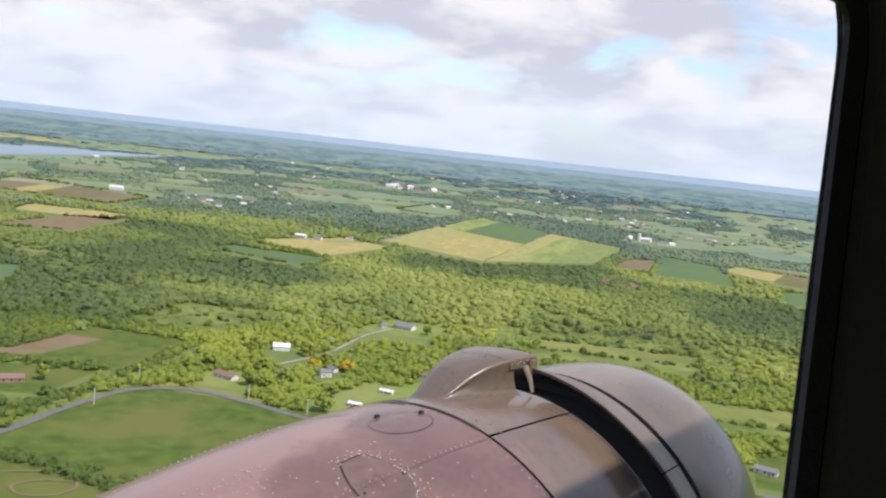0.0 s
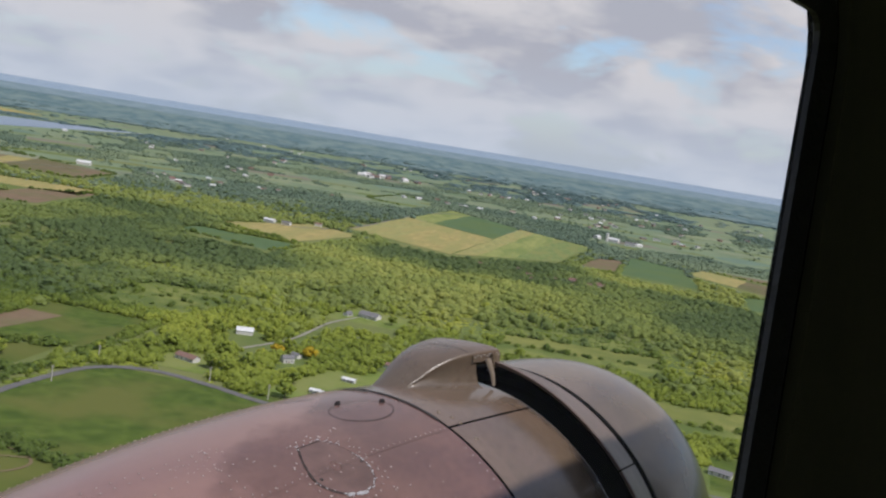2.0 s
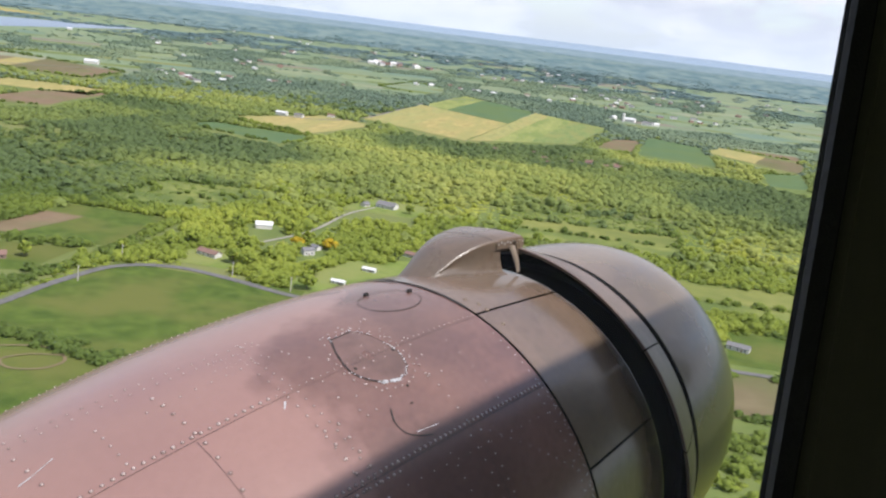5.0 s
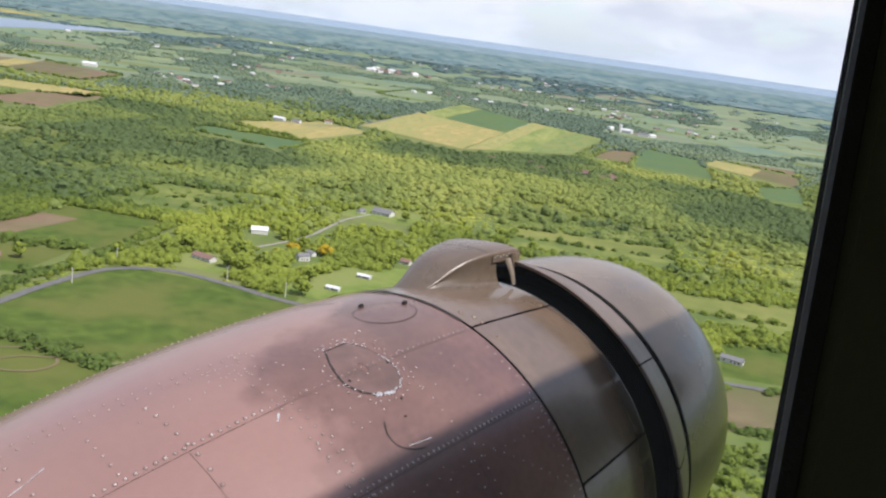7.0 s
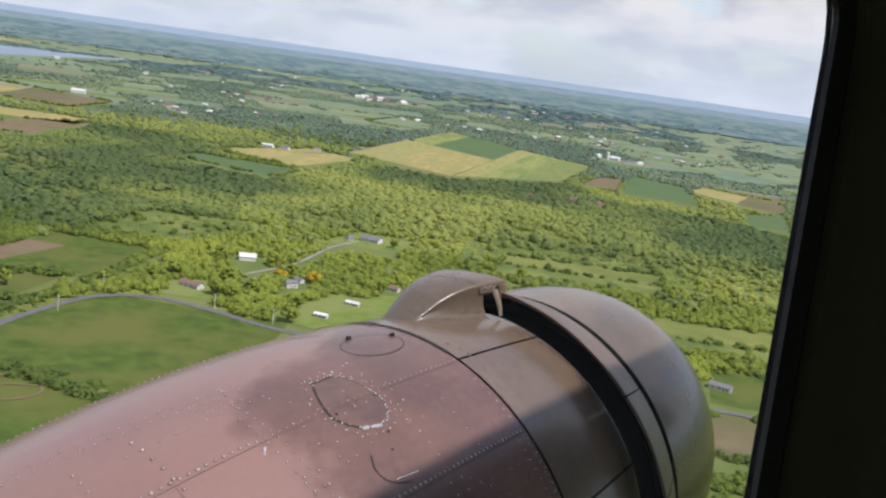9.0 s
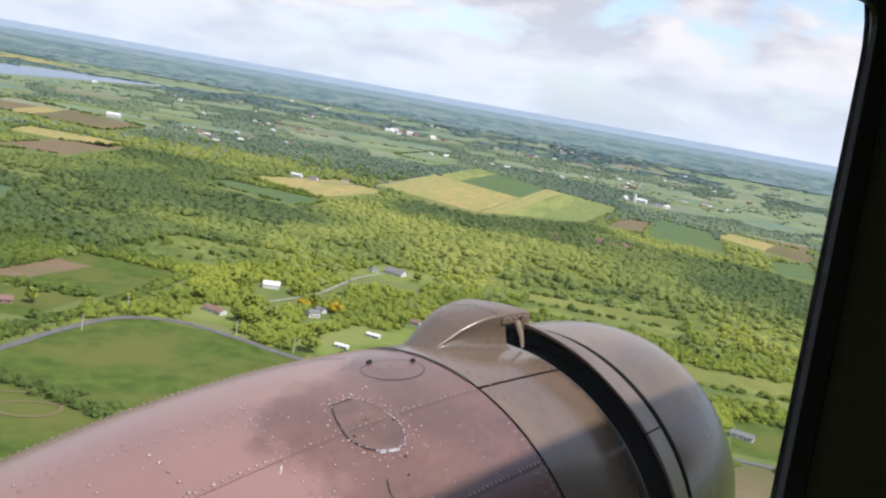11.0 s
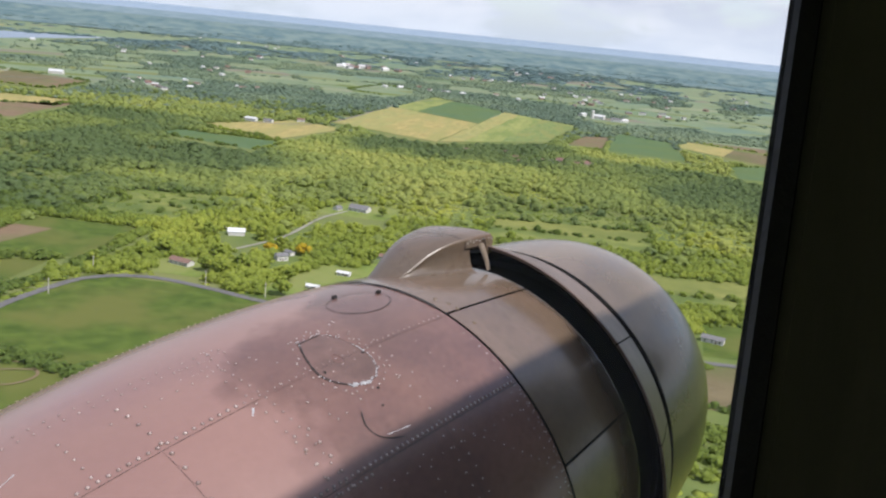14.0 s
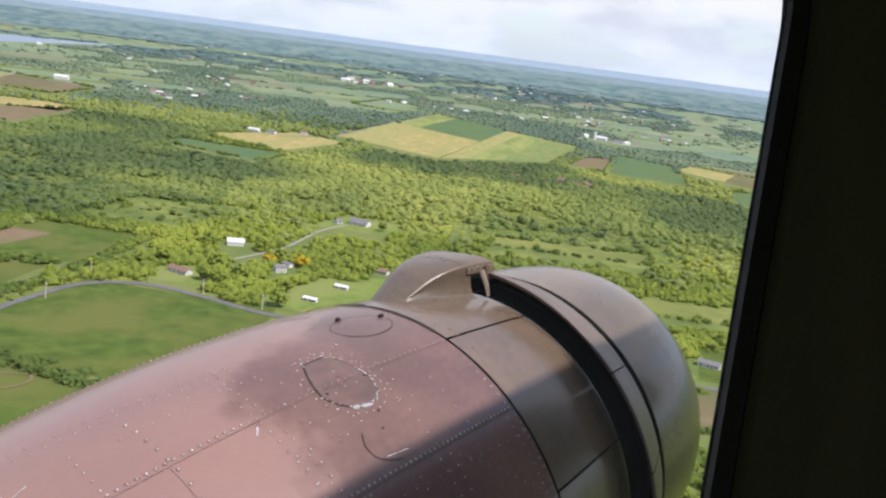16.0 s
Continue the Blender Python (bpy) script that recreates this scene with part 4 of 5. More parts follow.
def make_ridge():
    """The land towards the horizon, haze put into its colours, and the low ridge that ends it."""
    a = np.radians(np.linspace(-75, 60, 240))
    for name, d, mat, label in (("far_meadows", np.geomspace(2250, 6900, 24), "green_far", "green meadows between distant woods, paled in colour for haze"),
                                ("far_land", np.geomspace(6500, 15500, 16), "far_land", "woods and fields far off, haze put into their blue-green colour"),
                                ("far_haze", np.geomspace(15000, 31000, 10), "far_haze", "land towards the horizon, haze put into its blue colour"),
                                ("backdrop_horizon", np.geomspace(30000, 900000, 14), "ridge", "land under the horizon, haze put into its blue colour")):
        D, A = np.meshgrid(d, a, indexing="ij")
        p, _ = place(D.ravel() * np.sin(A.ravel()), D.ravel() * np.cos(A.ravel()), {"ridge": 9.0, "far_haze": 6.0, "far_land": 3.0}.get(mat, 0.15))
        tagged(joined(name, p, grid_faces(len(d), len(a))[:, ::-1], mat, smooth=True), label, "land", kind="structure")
    v = []
    for i, t in enumerate(a):
        h = 0.5 + 3.0 * smooth_noise(t * 900, 0 * t, 90) + 2.0 * smooth_noise(t * 900, 0 * t + 50, 22)
        for r_, z in ((4860, HEIGHT - 8), (4875, HEIGHT + h * 0.6), (4885, HEIGHT + h), (4890, HEIGHT - 8)):
            v.append((r_ * math.sin(t), r_ * math.cos(t), z))
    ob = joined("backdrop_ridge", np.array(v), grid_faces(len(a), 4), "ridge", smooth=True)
    tagged(ob, "low ridge on the horizon, haze put into its blue colour", "hills", kind="structure")


make_ridge()


def tree(x, y, high, wide, seed, mat="leaves", label="round green deciduous tree"):
    """A tree of its own: trunk with limbs, and a crown of leaf clumps."""
    (px, py, pz), k = place(x, y)
    r = random.Random(seed)
    base = new("tree" if mat == "leaves" else "flowering_shrub")
    base.matrix_world = pose(px, py, pz, 0, 0, r.uniform(0, 360))
    tagged(base, label, "tree" if mat == "leaves" else "shrub")
    bm = bmesh.new()
    def limb(p, q, r0, r1):
        w = (Vector(q) - Vector(p))
        m = Matrix.Translation((Vector(p) + Vector(q)) / 2) @ w.to_track_quat("Z", "Y").to_matrix().to_4x4()
        bmesh.ops.create_cone(bm, segments=7, radius1=r0, radius2=r1, depth=w.length, matrix=m, cap_ends=True)
    limb((0, 0, 0), (0, 0, high * 0.6), high * 0.03, high * 0.012)
    for n in range(5):
        t = n * 1.26 + r.random()
        limb((0, 0, high * 0.3), (wide * 0.3 * math.cos(t), wide * 0.3 * math.sin(t), high * r.uniform(0.5, 0.7)), high * 0.013, high * 0.004)
    part("trunk", bm, "bark", base)
    rr = np.random.RandomState(seed)
    V, F, T = [], [], []
    for n in range(46):
        u = rr.normal(0, 1, 3); u /= np.linalg.norm(u)
        rad = rr.uniform(0.45, 1.0)
        c = np.array([u[0] * wide / 2 * rad, u[1] * wide / 2 * rad, high * 0.62 + u[2] * high * 0.36 * rad])
        s = rr.uniform(0.10, 0.19) * wide
        F.append(ICO_F + 12 * len(V)); V.append(ICO_V * (1 + rr.uniform(-0.35, 0.35, (12, 1))) * s * np.array([1, 1, 0.8]) + c)
        T.append(np.full(12, np.clip(rr.normal(0.5, 0.15), 0, 1)))
    joined("crown", np.concatenate(V), np.concatenate(F), mat, base, tint=np.concatenate(T))


for n_, (x_, y_, h_, w_) in enumerate([(-245, 638, 12, 11), (-232, 632, 13, 12), (-290, 668, 14, 12), (-248, 668, 15, 12), (-222, 655, 13, 12), (-182, 640, 10, 9), (-176, 604, 13, 13),
                                       (-300, 652, 11, 10), (-135, 722, 12, 11), (-215, 730, 12, 10), (-322, 618, 12, 9), (-372, 572, 11, 9), (-240, 755, 13, 12), (-282, 742, 13, 12), (-165, 915, 10, 9), (-306, 412, 8, 9), (-292, 396, 6, 7)]):
    tree(x_, y_, h_, w_, n_ + 1, label="round green deciduous tree near a country house")
for n_, (x_, y_, h_, w_) in enumerate([(-220, 716, 8, 11), (-194, 722, 9, 13), (-228, 700, 6, 8)]):
    tree(x_, y_, h_, w_, n_ + 31, "forsythia", "bright yellow blossoming shrub beside a white house")


def utility_pole(x, y):
    (px, py, pz), k = place(x, y)
    bm = bmesh.new()
    bmesh.ops.create_cone(bm, segments=8, radius1=0.34, radius2=0.24, depth=11, matrix=Matrix.Translation((0, 0, 5.5)), cap_ends=True)
    base = part("utility_pole", bm, "pole")
    base.location = (px, py, pz)
    tagged(base, "grey wooden utility pole beside the road", "pole", "roadside poles")
    bm = bmesh.new()
    box(bm, -1.2, 1.2, -0.07, 0.07, 10.0, 10.2)
    part("crossarm", bm, "pole", base)


for p_ in ((-313, 540), (-316, 604), (-232, 605), (-184, 592), (-130, 588)):
    utility_pole(*p_)



# ---- the aircraft: x forward, y to its port side, z up, from the nacelle's axis ----
AIR = pose(-0.3667, 2.5129, 188.7712, -7.147, -3.769, 62.102)
aircraft = new("aircraft")
aircraft.matrix_world = AIR
tagged(aircraft, "dark brown twin-engined vintage aircraft with a weathered engine nacelle", "aircraft")


def ring_point(s, r, deg):
    a = radians(deg)                 # from the top towards port
    return (s, r * math.sin(a), r * math.cos(a))


def lathe(name, profile, mat, parent, a0=-180.0, a1=180.0, n=160, label="", flip=False):
    """A skin turned round the axis: profile rows of (s, radius)."""
    a = np.linspace(a0, a1, n + 1)
    v = [ring_point(s, r, t) for s, r in profile for t in a]
    f = grid_faces(len(profile), n + 1)
    if flip:
        f = f[:, ::-1]
    ob = joined(name, np.array(v), f, mat, parent, smooth=True)
    ob.data.set_sharp_from_angle(angle=radians(35))
    if label:
        tagged(ob, label)
    return ob


def rear_radius(s):
    return 0.66 + 0.067 * (-s) - 0.106 * s * s


def nose_radius(s):
    x = min(max((s - 0.681) / 0.619, 0), 1)
    return 0.465 + 0.154 * math.sqrt(max(1 - x ** 2.4, 0)) - 0.032 * x * (1 - x)


rear = [(-2.68, 0.002), (-2.66, 0.05)] + [(-2.6 + 0.05 * i, rear_radius(-2.6 + 0.05 * i)) for i in range(52)] + [(-0.010, 0.6606)]
nacelle = lathe("nacelle_skin", rear, "paint_faded", aircraft, label="faded pinkish-brown riveted nacelle skin", n=220)
front = [(0.002, 0.6594), (0.1, 0.652), (0.2, 0.643), (0.3, 0.634), (0.40, 0.6235), (0.438, 0.6190), (0.446, 0.6165), (0.448, 0.612), (0.447, 0.60), (0.43, 0.59)]
GAP = 0.35
PANELS = [(-22.9 + GAP, 160.0), (-67.5 + GAP, -22.9 - GAP), (-200.0, -67.5 - GAP)]
for n_, (a0_, a1_) in enumerate(PANELS):
    lathe("cowl_panel", front, "paint_cowl", aircraft, a0_, a1_, int(abs(a1_ - a0_)), "dark olive-brown engine cowl panel" if n_ == 0 else "")
# shroud coloured black so that the cowl gap looks shaded within
lathe("firewall_shroud", [(-0.05, 0.60), (0.0, 0.615), (0.03, 0.612), (0.1, 0.60), (0.40, 0.580), (0.60, 0.56), (0.95, 0.55)], "black", aircraft, n=96, label="inner shroud, coloured black for the shade within the cowl gap")

FLAPS = [(-8.5, -51.0), (-51.4, -77.3), (-77.7, -112.0), (-112.4, -150.0), (120.0, 75.4), (165.0, 120.4)]
flap = [(0.455, 0.685), (0.442, 0.697), (0.441, 0.7005), (0.446, 0.7015), (0.450, 0.7005), (0.53, 0.676), (0.60, 0.6495), (0.640, 0.6365)]
for a1_, a0_ in FLAPS:
    lathe("cowl_flap", flap, "paint_flap", aircraft, a0_, a1_, int(abs(a1_ - a0_) * 1.5))
CLOSED = [(0.452, 0.600), (0.453, 0.6135), (0.457, 0.6155), (0.55, 0.6175), (0.640, 0.6180)]      # shut flaps on the far flank
for a1_, a0_ in ((47.0, 20.0), (75.0, 47.4)):
    lathe("cowl_flap", CLOSED, "paint_flap", aircraft, a0_, a1_, int(abs(a1_ - a0_) * 1.5))
nose = [(0.682, 0.619)] + [(0.70 + 0.02 * i, nose_radius(0.70 + 0.02 * i)) for i in range(30)] + [(1.30, 0.465), (1.302, 0.45), (1.29, 0.43), (1.2, 0.42), (0.9, 0.50)]
# black strip laid over the joint in place of its shaded gap
lathe("cowl_gap_shade", [(0.672, 0.6150), (0.678, 0.6206), (0.698, 0.6204), (0.702, 0.6150)], "black", aircraft, n=160, label="black strip painted as the shaded gap between cowl flaps and nose ring")
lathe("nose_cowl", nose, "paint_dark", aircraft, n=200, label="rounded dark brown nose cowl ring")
# core coloured black in place of the shade behind the cowl
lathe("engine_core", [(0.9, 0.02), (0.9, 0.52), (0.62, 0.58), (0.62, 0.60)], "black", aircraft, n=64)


# ---- intake scoop on top of the cowl ----
def between(x, xs, ys):
    return float(np.interp(x, xs, ys))


def scoop_at(s):
    """Near ridge, far ridge, height of the ridges, and crown of the top between them, at s."""
    near = -0.105 * (s - 0.12) / 0.35
    far = 0.112 + 0.055 * (s - 0.10) / 0.37
    ridge = between(s, (0.085, 0.12, 0.146, 0.177, 0.217, 0.248, 0.279, 0.332, 0.397, 0.47), (0.634, 0.648, 0.660, 0.676, 0.697, 0.708, 0.7175, 0.7265, 0.7300, 0.7285))
    return near, far, ridge, between(s, (0.10, 0.16, 0.30, 0.47), (0.006, 0.016, 0.013, 0.010))


def scoop_section(s, inset=0.0):
    """From the near foot on the cowl over the top to the far foot: fillet, wall, rounded ridge, crown, and the same again."""
    yn, yf, zr, crown_ = scoop_at(s)
    yn, yf, zr = yn + inset, yf - inset, zr - inset
    r = 0.660 - 0.0925 * s
    grow = min(max((s - 0.11) / 0.06, 0), 1)

    def half(y0, way):
        z_foot = lambda y: math.sqrt(max(r * r - y * y, 0.01)) - 0.002
        base = min(z_foot(y0) + 0.016 * grow, zr - 0.004)
        pts = []
        for k in range(7):                       # fillet, from the skin up into the wall
            t = k / 6 * math.pi / 2
            out = 0.046 * grow * (1 - math.sin(t)) + 0.002
            y = y0 - way * out
            z = z_foot(y) + (base - z_foot(y)) * (1 - math.cos(t))
            pts.append((y, z))
        rad = min(0.008, (zr - base) * 0.45)
        for f in (0.2, 0.42, 0.64, 0.85):        # slightly hollow wall
            pts.append((y0 + way * (0.006 * grow * math.sin(f * math.pi)), base + (zr - rad - base) * f))
        for k in range(5):
            t = k / 4 * math.pi / 2
            pts.append((y0 + way * rad * (1 - math.cos(t)), zr - rad + rad * math.sin(t)))
        return pts

    a, b = half(yn, 1), half(yf, -1)
    top = []
    for k in range(1, 10):
        t = k / 10
        top.append((a[-1][0] + (b[-1][0] - a[-1][0]) * t, zr + crown_ * (1 - (2 * t - 1) ** 2) ** 0.6))
    return a + top + b[::-1]


MOUTH, LIP, CUT = 0.385, 0.470, 9            # the near wall ends at MOUTH, the roof at LIP


def make_scoop():
    S = [0.088, 0.10, 0.112, 0.125, 0.14, 0.155, 0.17, 0.19, 0.21, 0.23, 0.25, 0.275, 0.30, 0.33, 0.36, MOUTH]
    L = [MOUTH, 0.405, 0.425, 0.45, 0.467, LIP]
    V, n = [], len(scoop_section(0.2))
    for s in S:
        V += [(s, y, z) for y, z in scoop_section(s)]
    F = [grid_faces(len(S), n)[:, ::-1]]
    base, m = len(V), n - CUT
    for s in L:
        V += [(s, y, z) for y, z in scoop_section(s, 0.0025 if s == LIP else 0.0)[CUT:]]
    F.append(grid_faces(len(L), m)[:, ::-1] + base)
    # rolled edge of the mouth, turned inwards
    base = len(V)
    for s, inset in ((LIP, 0.0025), (LIP - 0.004, 0.007), (0.44, 0.009)):
        V += [(s, y, z) for y, z in scoop_section(s, inset)[CUT:]]
    F.append(grid_faces(3, m)[:, ::-1] + base)
    ob = joined("intake_scoop", np.array(V), np.concatenate(F), "paint_scoop", aircraft, smooth=True)
    ob.data.set_sharp_from_angle(angle=radians(50))
    tagged(ob, "worn olive-brown carburettor air scoop, open to the front")
    # inner duct, coloured black for the shade inside the mouth
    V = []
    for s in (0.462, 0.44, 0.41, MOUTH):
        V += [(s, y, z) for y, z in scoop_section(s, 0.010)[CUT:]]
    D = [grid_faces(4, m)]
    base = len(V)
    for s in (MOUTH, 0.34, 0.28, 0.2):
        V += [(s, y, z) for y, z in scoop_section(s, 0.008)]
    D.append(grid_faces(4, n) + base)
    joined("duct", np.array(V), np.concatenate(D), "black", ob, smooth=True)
    # lap seam across the roof
    V = []
    for s in (0.352, 0.3545):
        V += [(s, y, z + 0.0012) for y, z in scoop_section(s)[14:26]]
    joined("roof_seam", np.array(V), grid_faces(2, 12)[:, ::-1], "seam", ob)
    # riveted strip along the mouth's upper edge
    bm = bmesh.new()
    for k in range(12):
        s = 0.365 + 0.105 * k / 11
        yn = scoop_at(s)[0]
        rows_ = [bm.verts.new((s, yn - 0.0020 + d, z)) for d, z in ((0.0, 0.697), (0.001, 0.7205))]
        if k:
            bm.faces.new((last[0], rows_[0], rows_[1], last[1]))
        last = rows_
    g = bmesh.ops.extrude_face_region(bm, geom=bm.faces[:])
    bmesh.ops.translate(bm, vec=(0, 0.003, 0), verts=[q for q in g["geom"] if isinstance(q, bmesh.types.BMVert)])
    bmesh.ops.recalc_face_normals(bm, faces=bm.faces)
    part("lip_strip", bm, "paint_scoop", ob, "riveted strip along the scoop's mouth")
    for k in range(9):
        s = 0.372 + 0.092 * k / 8
        bm = bmesh.new()
        bmesh.ops.create_icosphere(bm, subdivisions=1, radius=0.0028, matrix=Matrix.Translation((s, scoop_at(s)[0] - 0.002, 0.7125 + 0.004 * (k % 2))))
        part("strip_rivet", bm, "chipped", ob)
    # folded end of the strip at the mouth's corner
    bm = bmesh.new()
    yb = scoop_at(0.46)[0]
    box(bm, 0.428, 0.471, yb - 0.0035, yb + 0.012, 0.669, 0.7195)
    bmesh.ops.bevel(bm, geom=bm.edges[:], offset=0.003, segments=2, affect="EDGES")
    part("lip_end", bm, "paint_scoop", ob, "folded metal end of the mouth strip")
    # curved bracket from the mouth down to the cowl
    bm = bmesh.new()
    rows = []
    for k in range(9):
        t = k / 8
        x, z = 0.394 + 0.030 * math.sin(t * 1.5), 0.706 - 0.088 * t
        y = scoop_at(0.44)[0] - 0.006 - 0.010 * t
        rows.append([bm.verts.new((x + dx, y + dy, z)) for dx, dy in ((0, 0), (0.030 - 0.012 * t, 0), (0.030 - 0.012 * t, 0.004), (0, 0.004))])
    for a, b in zip(rows, rows[1:]):
        for k in range(4):
            bm.faces.new((a[k], a[(k + 1) % 4], b[(k + 1) % 4], b[k]))
    bmesh.ops.recalc_face_normals(bm, faces=bm.faces)
    part("bracket", bm, "bracket", ob, "curved metal bracket under the scoop's mouth", smooth=True)


make_scoop()


# ---- cabin: side wall with the window, and the body round the camera, open aft ----
WALL_Y = -1.526


def rounded(points, radius, steps=6):
    out_ = []
    n = len(points)
    for i in range(n):
        p, a, b = Vector(points[i]), Vector(points[i - 1]), Vector(points[(i + 1) % n])
        u, v = (a - p).normalized(), (b - p).normalized()
        q0, q1 = p + u * radius, p + v * radius
        for k in range(steps + 1):
            t = k / steps
            out_.append(tuple(q0.lerp(p, t).lerp(p.lerp(q1, t), t)))
    return out_


OPENING = [(-1.600, 0.93), (-1.423, 1.381), (-2.30, 1.395), (-2.45, 0.93)]       # x, z


def grown(loop, by):
    c = Vector((sum(p[0] for p in loop) / len(loop), sum(p[1] for p in loop) / len(loop)))
    res = []
    n = len(loop)
    for i in range(n):
        p = Vector(loop[i])
        t = (Vector(loop[(i + 1) % n]) - Vector(loop[i - 1])).normalized()
        nrm = Vector((-t.y, t.x))
        if nrm.dot(p - c) < 0:
            nrm = -nrm
        res.append(tuple(p + nrm * by))
    return res


def frame_ring(name, loops, mat, parent, label="", smooth=False):
    """A ring from loops of (points, y)."""
    v = [(p[0], y, p[1]) for pts, y in loops for p in pts]
    n = len(loops[0][0])
    bm = bmesh.new()
    vs = [bm.verts.new(p) for p in v]
    for i in range(len(loops)):
        j = (i + 1) % len(loops)
        for k in range(n):
            m = (k + 1) % n
            bm.faces.new((vs[i * n + k], vs[i * n + m], vs[j * n + m], vs[j * n + k]))
    bmesh.ops.recalc_face_normals(bm, faces=bm.faces)
    return part(name, bm, mat, parent, label, smooth)


hole = rounded(OPENING, 0.02)
seal0, seal1, seal2 = hole, grown(hole, 0.012), grown(hole, 0.024)
window_frame = frame_ring("window_frame", [(grown(hole, 0.05), WALL_Y + 0.014), (seal0, WALL_Y), (seal0, WALL_Y - 0.003), (seal1, WALL_Y - 0.009), (seal2, WALL_Y - 0.006), (seal2, WALL_Y)], "rubber", aircraft, "black rubber-edged window frame")
step0, step1 = grown(hole, 0.025), grown(hole, 0.034)
frame_ring("retaining_strip", [(step0, WALL_Y + 0.01), (step0, WALL_Y - 0.004), (step1, WALL_Y - 0.004), (step1, WALL_Y + 0.01)], "black", window_frame)
bm = bmesh.new()
pane_loop = grown(hole, 0.02)
front_ = [bm.verts.new((p_[0], WALL_Y + 0.0045, p_[1])) for p_ in pane_loop]
bm.faces.new(front_)
pane = part("pane", bm, "pane", window_frame, "clear slightly hazy perspex window pane")
pane.visible_shadow = False
wall_in = grown(hole, 0.035)
cx_, cz_ = -1.9, 1.05
wall_out = []
for p_ in wall_in:
    v_ = Vector((p_[0] - cx_, p_[1] - cz_))
    k_ = min(1.9 / max(abs(v_.x), 1e-6), 0.60 / max(abs(v_.y), 1e-6))
    wall_out.append((cx_ + v_.x * k_, cz_ + v_.y * k_))
frame_ring("cabin_side", [(grown(hole, 0.05), WALL_Y + 0.012), (wall_in, WALL_Y - 0.010), (wall_out, WALL_Y - 0.010), (wall_out, WALL_Y + 0.012)], "cabin", aircraft, "dark olive cabin side wall")


def make_body():
    """The fuselage round the cabin: a tube with rounded roof and floor, open at the side wall, and aft to let light in.
    """
    prof = [(WALL_Y + 0.012, 0.45), (WALL_Y + 0.012, 1.66)]
    for k in range(1, 13):
        t = math.pi * k / 12
        prof.append((-2.40 + 0.872 * math.cos(t), 1.66 + ROOF * math.sin(t)))
    prof += [(-3.272, 0.45)]
    for k in range(1, 12):
        t = math.pi * k / 12
        prof.append((-2.40 - 0.872 * math.cos(t), 0.45 - 0.4 * math.sin(t)))
    prof.append(prof[0])
    bm = bmesh.new()
    X0, X1 = -3.8, 3.2
    for th, flip in ((0.0, False), (0.03, True)):
        rows = []
        for x in (X0, X1):
            rows.append([bm.verts.new((x, -2.40 + (y + 2.40) * (1 - th), 1.05 + (z - 1.05) * (1 - th))) for y, z in prof[:-1]])
        n = len(rows[0])
        for k in range(n):
            if k == 0:
                continue                      # the side wall with the window fills this one
            j = (k + 1) % n
            f = (rows[0][k], rows[0][j], rows[1][j], rows[1][k])
            bm.faces.new(f[::-1] if flip else f)
        # only the front is capped; the aft end stays open to brighten the lining
        bm.faces.new(rows[1])
    bmesh.ops.recalc_face_normals(bm, faces=bm.faces)
    part("fuselage", bm, "cabin", aircraft, "dark fuselage body round the cabin, left open aft to let light in")


ROOF = 0.15
make_body()


def make_wing():
    """The inner wing that carries the nacelle, between it and the fuselage."""
    prof = [(-1.62, -0.32), (-1.68, -0.22), (-1.85, -0.15), (-2.2, -0.13), (-2.7, -0.18), (-3.3, -0.29), (-2.7, -0.36), (-2.2, -0.42), (-1.85, -0.43), (-1.68, -0.40)]
    bm = bmesh.new()
    ends = [[bm.verts.new((x, y, z)) for x, z in prof] for y in (-1.85, 0.1)]
    n = len(prof)
    for k in range(n):
        j = (k + 1) % n
        bm.faces.new((ends[0][k], ends[0][j], ends[1][j], ends[1][k]))
    bm.faces.new(ends[0]); bm.faces.new(ends[1])
    bmesh.ops.recalc_face_normals(bm, faces=bm.faces)
    part("inner_wing", bm, "paint_dark", aircraft, "plain brown inner wing carrying the nacelle", smooth=False)


make_wing()


# ---- fine things on the nacelle: seams, rivets, access covers, chips ----
def skin_radius(s):
    return rear_radius(s) if s < 0 else 0.6595 - 0.0925 * s


def skin(s, deg, up=0.0):
    return Vector(ring_point(s, skin_radius(s) + up, deg))


def dense_path(points, step=0.012, closed=False):
    """A smooth path through (s, degrees) marks."""
    pts = [Vector((s, radians(a) * 0.66)) for s, a in points]
    n = len(pts)
    out_ = []
    for i in range(n if closed else n - 1):
        g = (lambda k: pts[k % n]) if closed else (lambda k: pts[min(max(k, 0), n - 1)])
        p0, p1, p2, p3 = g(i - 1), g(i), g(i + 1), g(i + 2)
        m = max(2, int((p2 - p1).length / step))
        for k in range(m):
            t = k / m
            q = 0.5 * ((2 * p1) + (p2 - p0) * t + (2 * p0 - 5 * p1 + 4 * p2 - p3) * t * t + (3 * p1 - p0 - 3 * p2 + p3) * t ** 3)
            out_.append((q.x, math.degrees(q.y / 0.66)))
    if not closed:
        out_.append(points[-1])
    return out_


